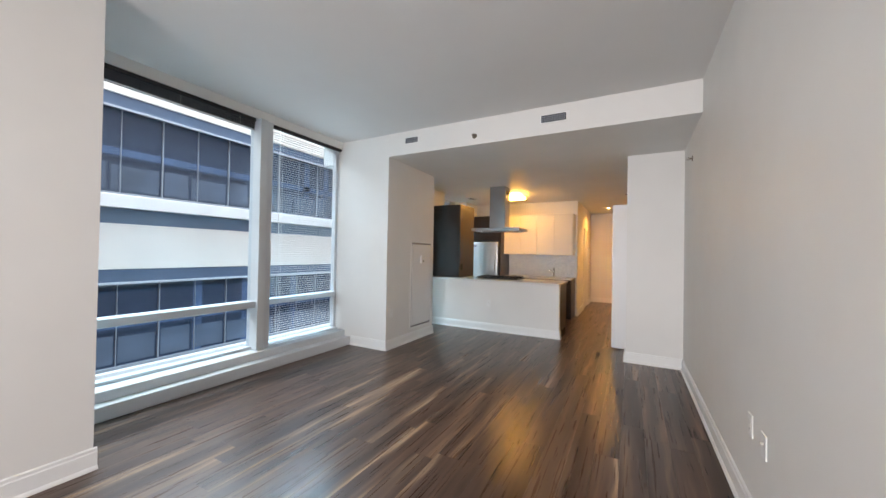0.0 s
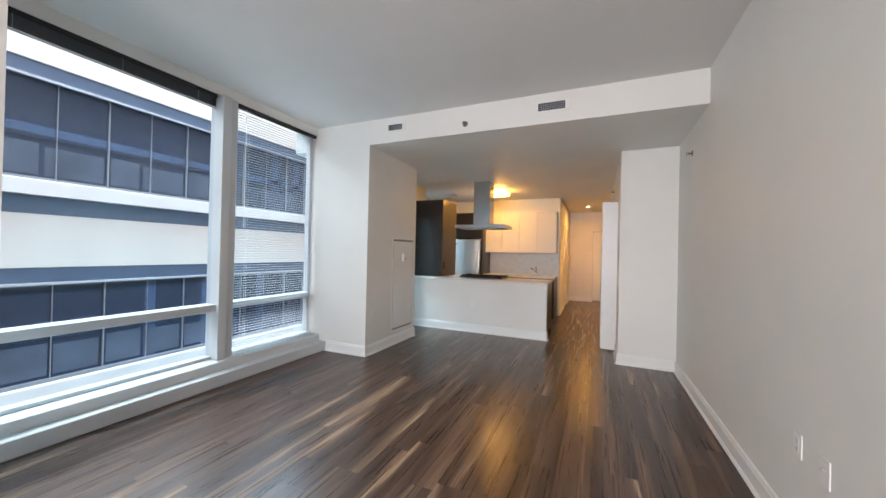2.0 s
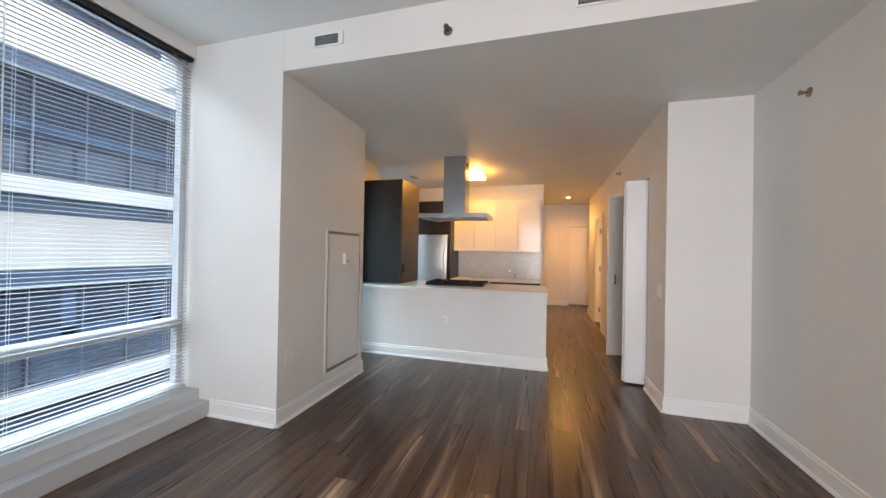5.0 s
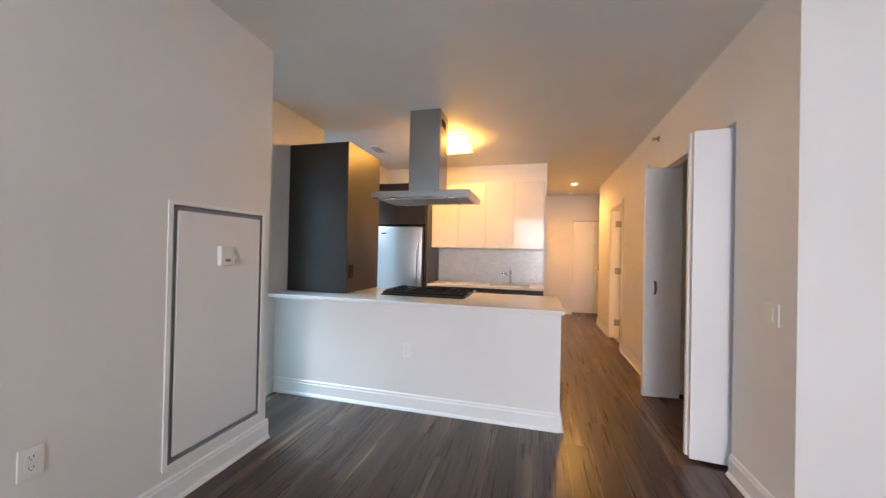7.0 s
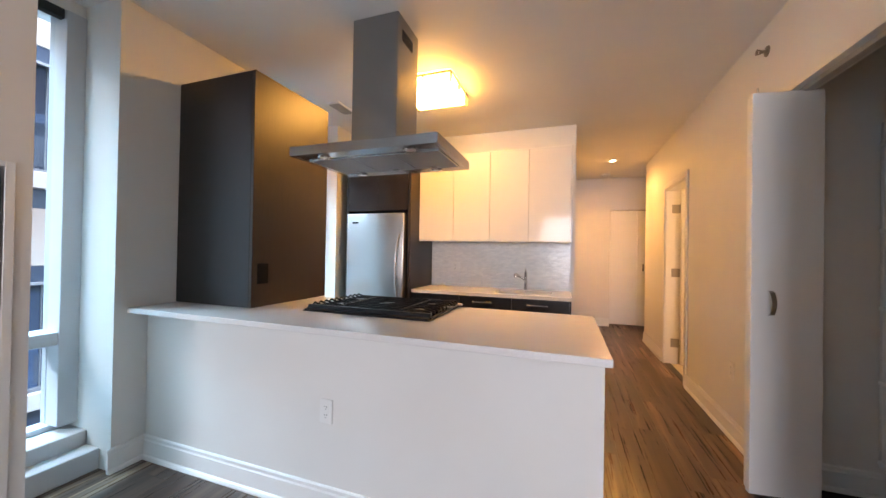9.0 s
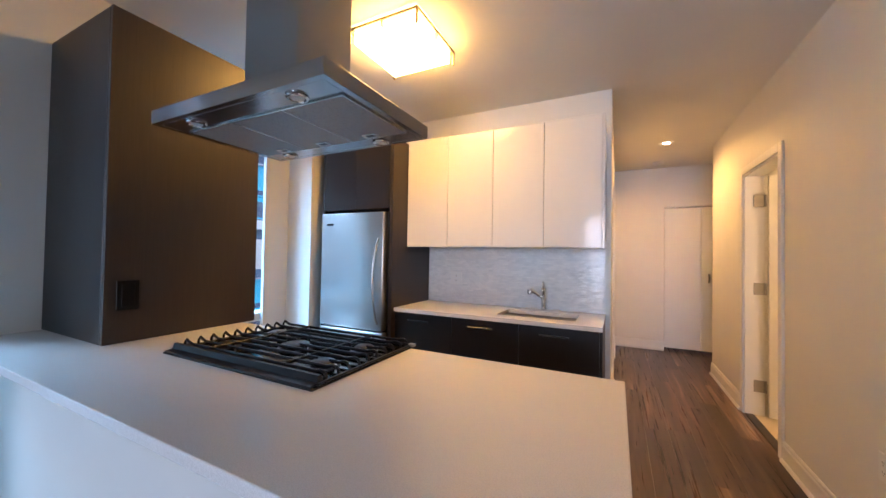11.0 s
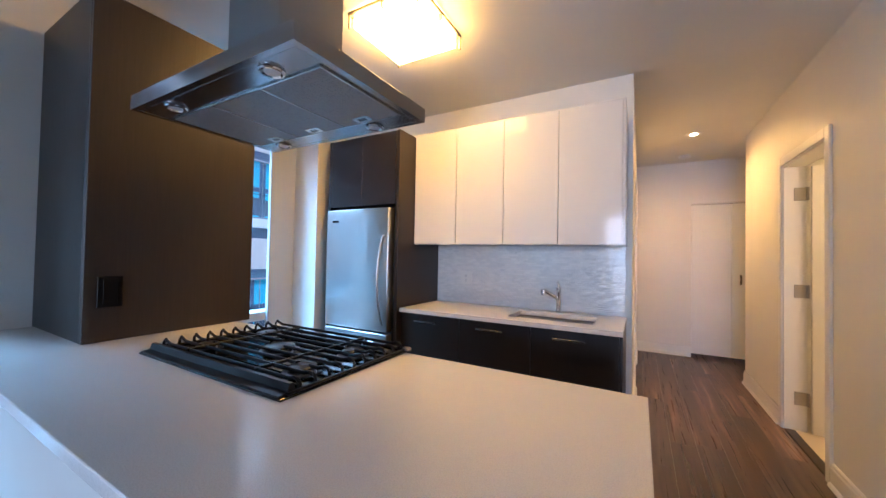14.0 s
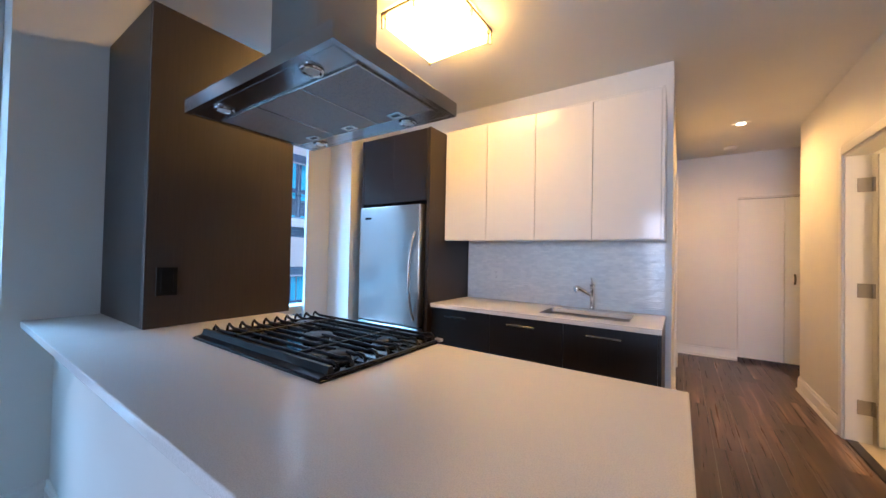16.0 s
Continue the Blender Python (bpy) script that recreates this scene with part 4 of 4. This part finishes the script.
part("frame", boxes((-3.50, -3.36, 8.75, 9.05, zz - 0.01, zz), bevel=0.001), PLATE, cv)
for i in range(5):
    part("slot", boxes((-3.485 + i * 0.023, -3.475 + i * 0.023, 8.775, 9.025, zz - 0.0115, zz - 0.01)), SLOT, cv)


# ---- blinds ----
def blind(name, y0, y1, z0, z1, label, raised):
    b = thing(name, (-4.1, (y0 + y1) / 2, z1), label, "blind")
    part("headrail", boxes((-4.125, -4.085, y0, y1, z1 - 0.035, z1), bevel=0.002), DARKGAP, b)
    step = 0.0042 if raised else 0.0285
    n = int((z1 - 0.045 - z0) / step)
    me = bpy.data.meshes.new("slat")
    w = 0.0105
    c, s = math.cos(radians(0)), math.sin(radians(0))
    L = y1 - y0 - 0.01
    verts, faces = [], []
    for u, zc2 in ((-w, 0), (0, 0.0022), (w, 0)):
        for yy in (-L / 2, L / 2):
            verts.append((u * c, yy, u * s + zc2))
    for u, zc2 in ((-w, -0.0006), (0, 0.0016), (w, -0.0006)):
        for yy in (-L / 2, L / 2):
            verts.append((u * c, yy, u * s + zc2))
    faces = [(0, 1, 3, 2), (2, 3, 5, 4), (6, 8, 9, 7), (8, 10, 11, 9), (0, 2, 8, 6), (2, 4, 10, 8), (1, 7, 9, 3), (3, 9, 11, 5), (0, 6, 7, 1), (4, 5, 11, 10)]
    me.from_pydata(verts, [], faces)
    # raised stack takes the copy with its shade in the colour
    me.materials.append(BACKLITBLIND if raised else BLIND)
    for i in range(n):
        o = new("slat", me)
        o.parent = b
        o.matrix_parent_inverse = b.matrix_basis.inverted()
        o.location = (-4.105, (y0 + y1) / 2, z0 + 0.015 + i * step)
    part("bottom_rail", boxes((-4.117, -4.093, y0, y1, z0 - 0.006, z0 + 0.006), bevel=0.002), BLIND, b)
    for f in (0.12, 0.5, 0.88) if raised else (0.13, 0.87):
        y = y0 + (y1 - y0) * f
        part("cord", boxes((-4.1205, -4.1195, y - 0.0008, y + 0.0008, z0, z1 - 0.035), (-4.0905, -4.0895, y - 0.0008, y + 0.0008, z0, z1 - 0.035)), PLATE, b)
    if not raised:
        part("tilt_wand", cyl(pose(-4.078, y0 + 0.10, z1 - 1.35), 0.0035, 1.31, 8), PLATE, b, smooth=True)


blind("raised_blind", 2.46, 4.03, 2.80, 2.938, "stack of raised horizontal blinds at the window head, backlit shade put into its colour", True)
blind("lowered_blind", 4.25, 5.415, 0.215, 2.938, "lowered grey horizontal slat blind with open slats", False)


# ---- outside ----
def facade(name, x, y0, y1, dz, glass, label):
    f = thing(name, (x, (y0 + y1) / 2, -11), label, "building")
    for t0 in (12.07, 8.25, 4.43, 0.61, -3.21):
        t = t0 + dz
        part("cream_band", boxes((x - 0.3, x, y0, y1, t - 3.53, t - 2.53), bevel=0.01), CREAM, f)
        part("ledge", boxes((x - 0.3, x + 0.10, y0, y1, t - 2.19, t - 1.90), bevel=0.01), PALE, f)
        part("slate_band", boxes((x - 0.3, x - 0.04, y0, y1, t - 2.53, t - 2.19)), SLATE, f)
        part("slate_band", boxes((x - 0.3, x - 0.02, y0, y1, t - 3.82, t - 3.53)), SLATE, f)
        part("light_strip", boxes((x - 0.02, x + 0.04, y0, y1, t - 3.86, t - 3.81), bevel=0.005), STRIPM, f)
        part("glazing", boxes((x - 0.14, x - 0.12, y0, y1, t - 1.90, t)), glass, f)
        part("window_sill", boxes((x - 0.12, x - 0.02, y0, y1, t - 1.90, t - 1.84), bevel=0.004), FACMULL, f)
        # thin bar drawn for a dark reflected line across the glass
        part("reflected_band", boxes((x - 0.118, x - 0.10, y0, y1, t - 1.10, t - 1.075)), FACGLASS, f)
        n = int((y1 - y0) / 1.56)
        for i in range(n + 1):
            y = 5.63 + 1.56 * (i - int((5.63 - y0) / 1.56))
            if y0 < y < y1:
                part("mullion", boxes((x - 0.12, x - 0.07, y - 0.009, y + 0.009, t - 1.84, t)), FACTHIN, f)
                # extra half-spacing bar drawn for upright reflections in the glass
                part("mullion", boxes((x - 0.12, x - 0.09, y + 0.776, y + 0.788, t - 1.84, t)), FACTHIN, f)
                r2 = random.Random(i * 7 + int(t * 10))
                w1 = r2.uniform(0.45, 0.7)
                top = r2.uniform(1.15, 1.25)
                # flat panels and strips imitate reflections on the glazing, not rooms behind it
                part("reflected_panel", boxes((x - 0.1195, x - 0.1180, y + 0.06, y + 0.06 + w1, t - 1.78, t - top)), REFLECTION, f)
                part("reflected_panel", boxes((x - 0.1195, x - 0.1180, y + 0.14 + w1, y + 1.50, t - 1.78, t - top - 0.04)), REFLECTION, f)
                if r2.random() < 0.6:
                    c0 = y + r2.uniform(0.2, 1.1)
                    part("reflected_column", boxes((x - 0.1199, x - 0.1196, c0, c0 + 0.22, t - 1.84, t - 0.02)), REFLECTION2, f)
                part("reflected_strip", boxes((x - 0.1199, x - 0.1196, y + 0.02, y + 1.54, t - 1.02, t - 0.86)), REFLECTION2, f)
    return f


facade("office_building", -10.0, -9.0, 11.2, 0, FACGLASS, "cream and slate banded office building across the alley")
facade("glass_building", -12.0, 11.3, 32.0, -0.15, SKYREFLGLASS, "banded building beyond the alley, reflected sky put into its glass colour")
structure("ground", boxes((-400, 400, -400, 400, -12.2, -12)), ASPHALT, "grey asphalt alley far below")

# ---- floor planks ----
pm = {}


def plank_mesh(w, l):
    key = (round(w, 3), round(l, 3))
    if key not in pm:
        bm = boxes((0, w, 0, l, -0.011, 0), bevel=0.0)
        for v in bm.verts:
            if v.co.z > -0.001:
                v.co.x += 0.0006 if v.co.x < w / 2 else -0.0006
                v.co.y += 0.0006 if v.co.y < l / 2 else -0.0006
        me = bpy.data.meshes.new("plank")
        bm.to_mesh(me)
        bm.free()
        me.materials.append(FLOORM)
        pm[key] = me
    return pm[key]


floor_ob = bpy.data.objects["floor"]
PW, PL = 0.158, 1.22
rng = random.Random(11)
far = bmesh.new()


def floor_span(x, y):
    """Whether a plank at this place can be seen."""
    if y < SOFF:
        return -3.86 < x < RX
    if y < 6.66:
        return PX - 0.1 < x < RX
    if y < 7.44:
        return WX < x < HX + 0.9
    if y < 9.4 and -3.75 < x < -1.3:
        return y > 8.1
    if y < 12.0:
        return -1.4 < x < 0.6 if y < 8.6 else -1.4 < x < HX
    return -1.4 < x < 1.5


x = -3.86
i = 0
while x < 1.5:
    y = BACK - rng.random() * PL
    while y < HEND + 0.3:
        cx, cy = x + PW / 2, y + PL / 2
        if any(floor_span(cx + dx, cy + dy) for dx in (-0.08, 0, 0.08) for dy in (-0.6, 0, 0.6)) and not (cy > 8.6 and cx > HX + 0.09 and cy < 12.3):
            o = new("plank", plank_mesh(PW, PL))
            o.parent = floor_ob
            o.location = (x, y, 0)
        y += PL
    x += PW
    i += 1
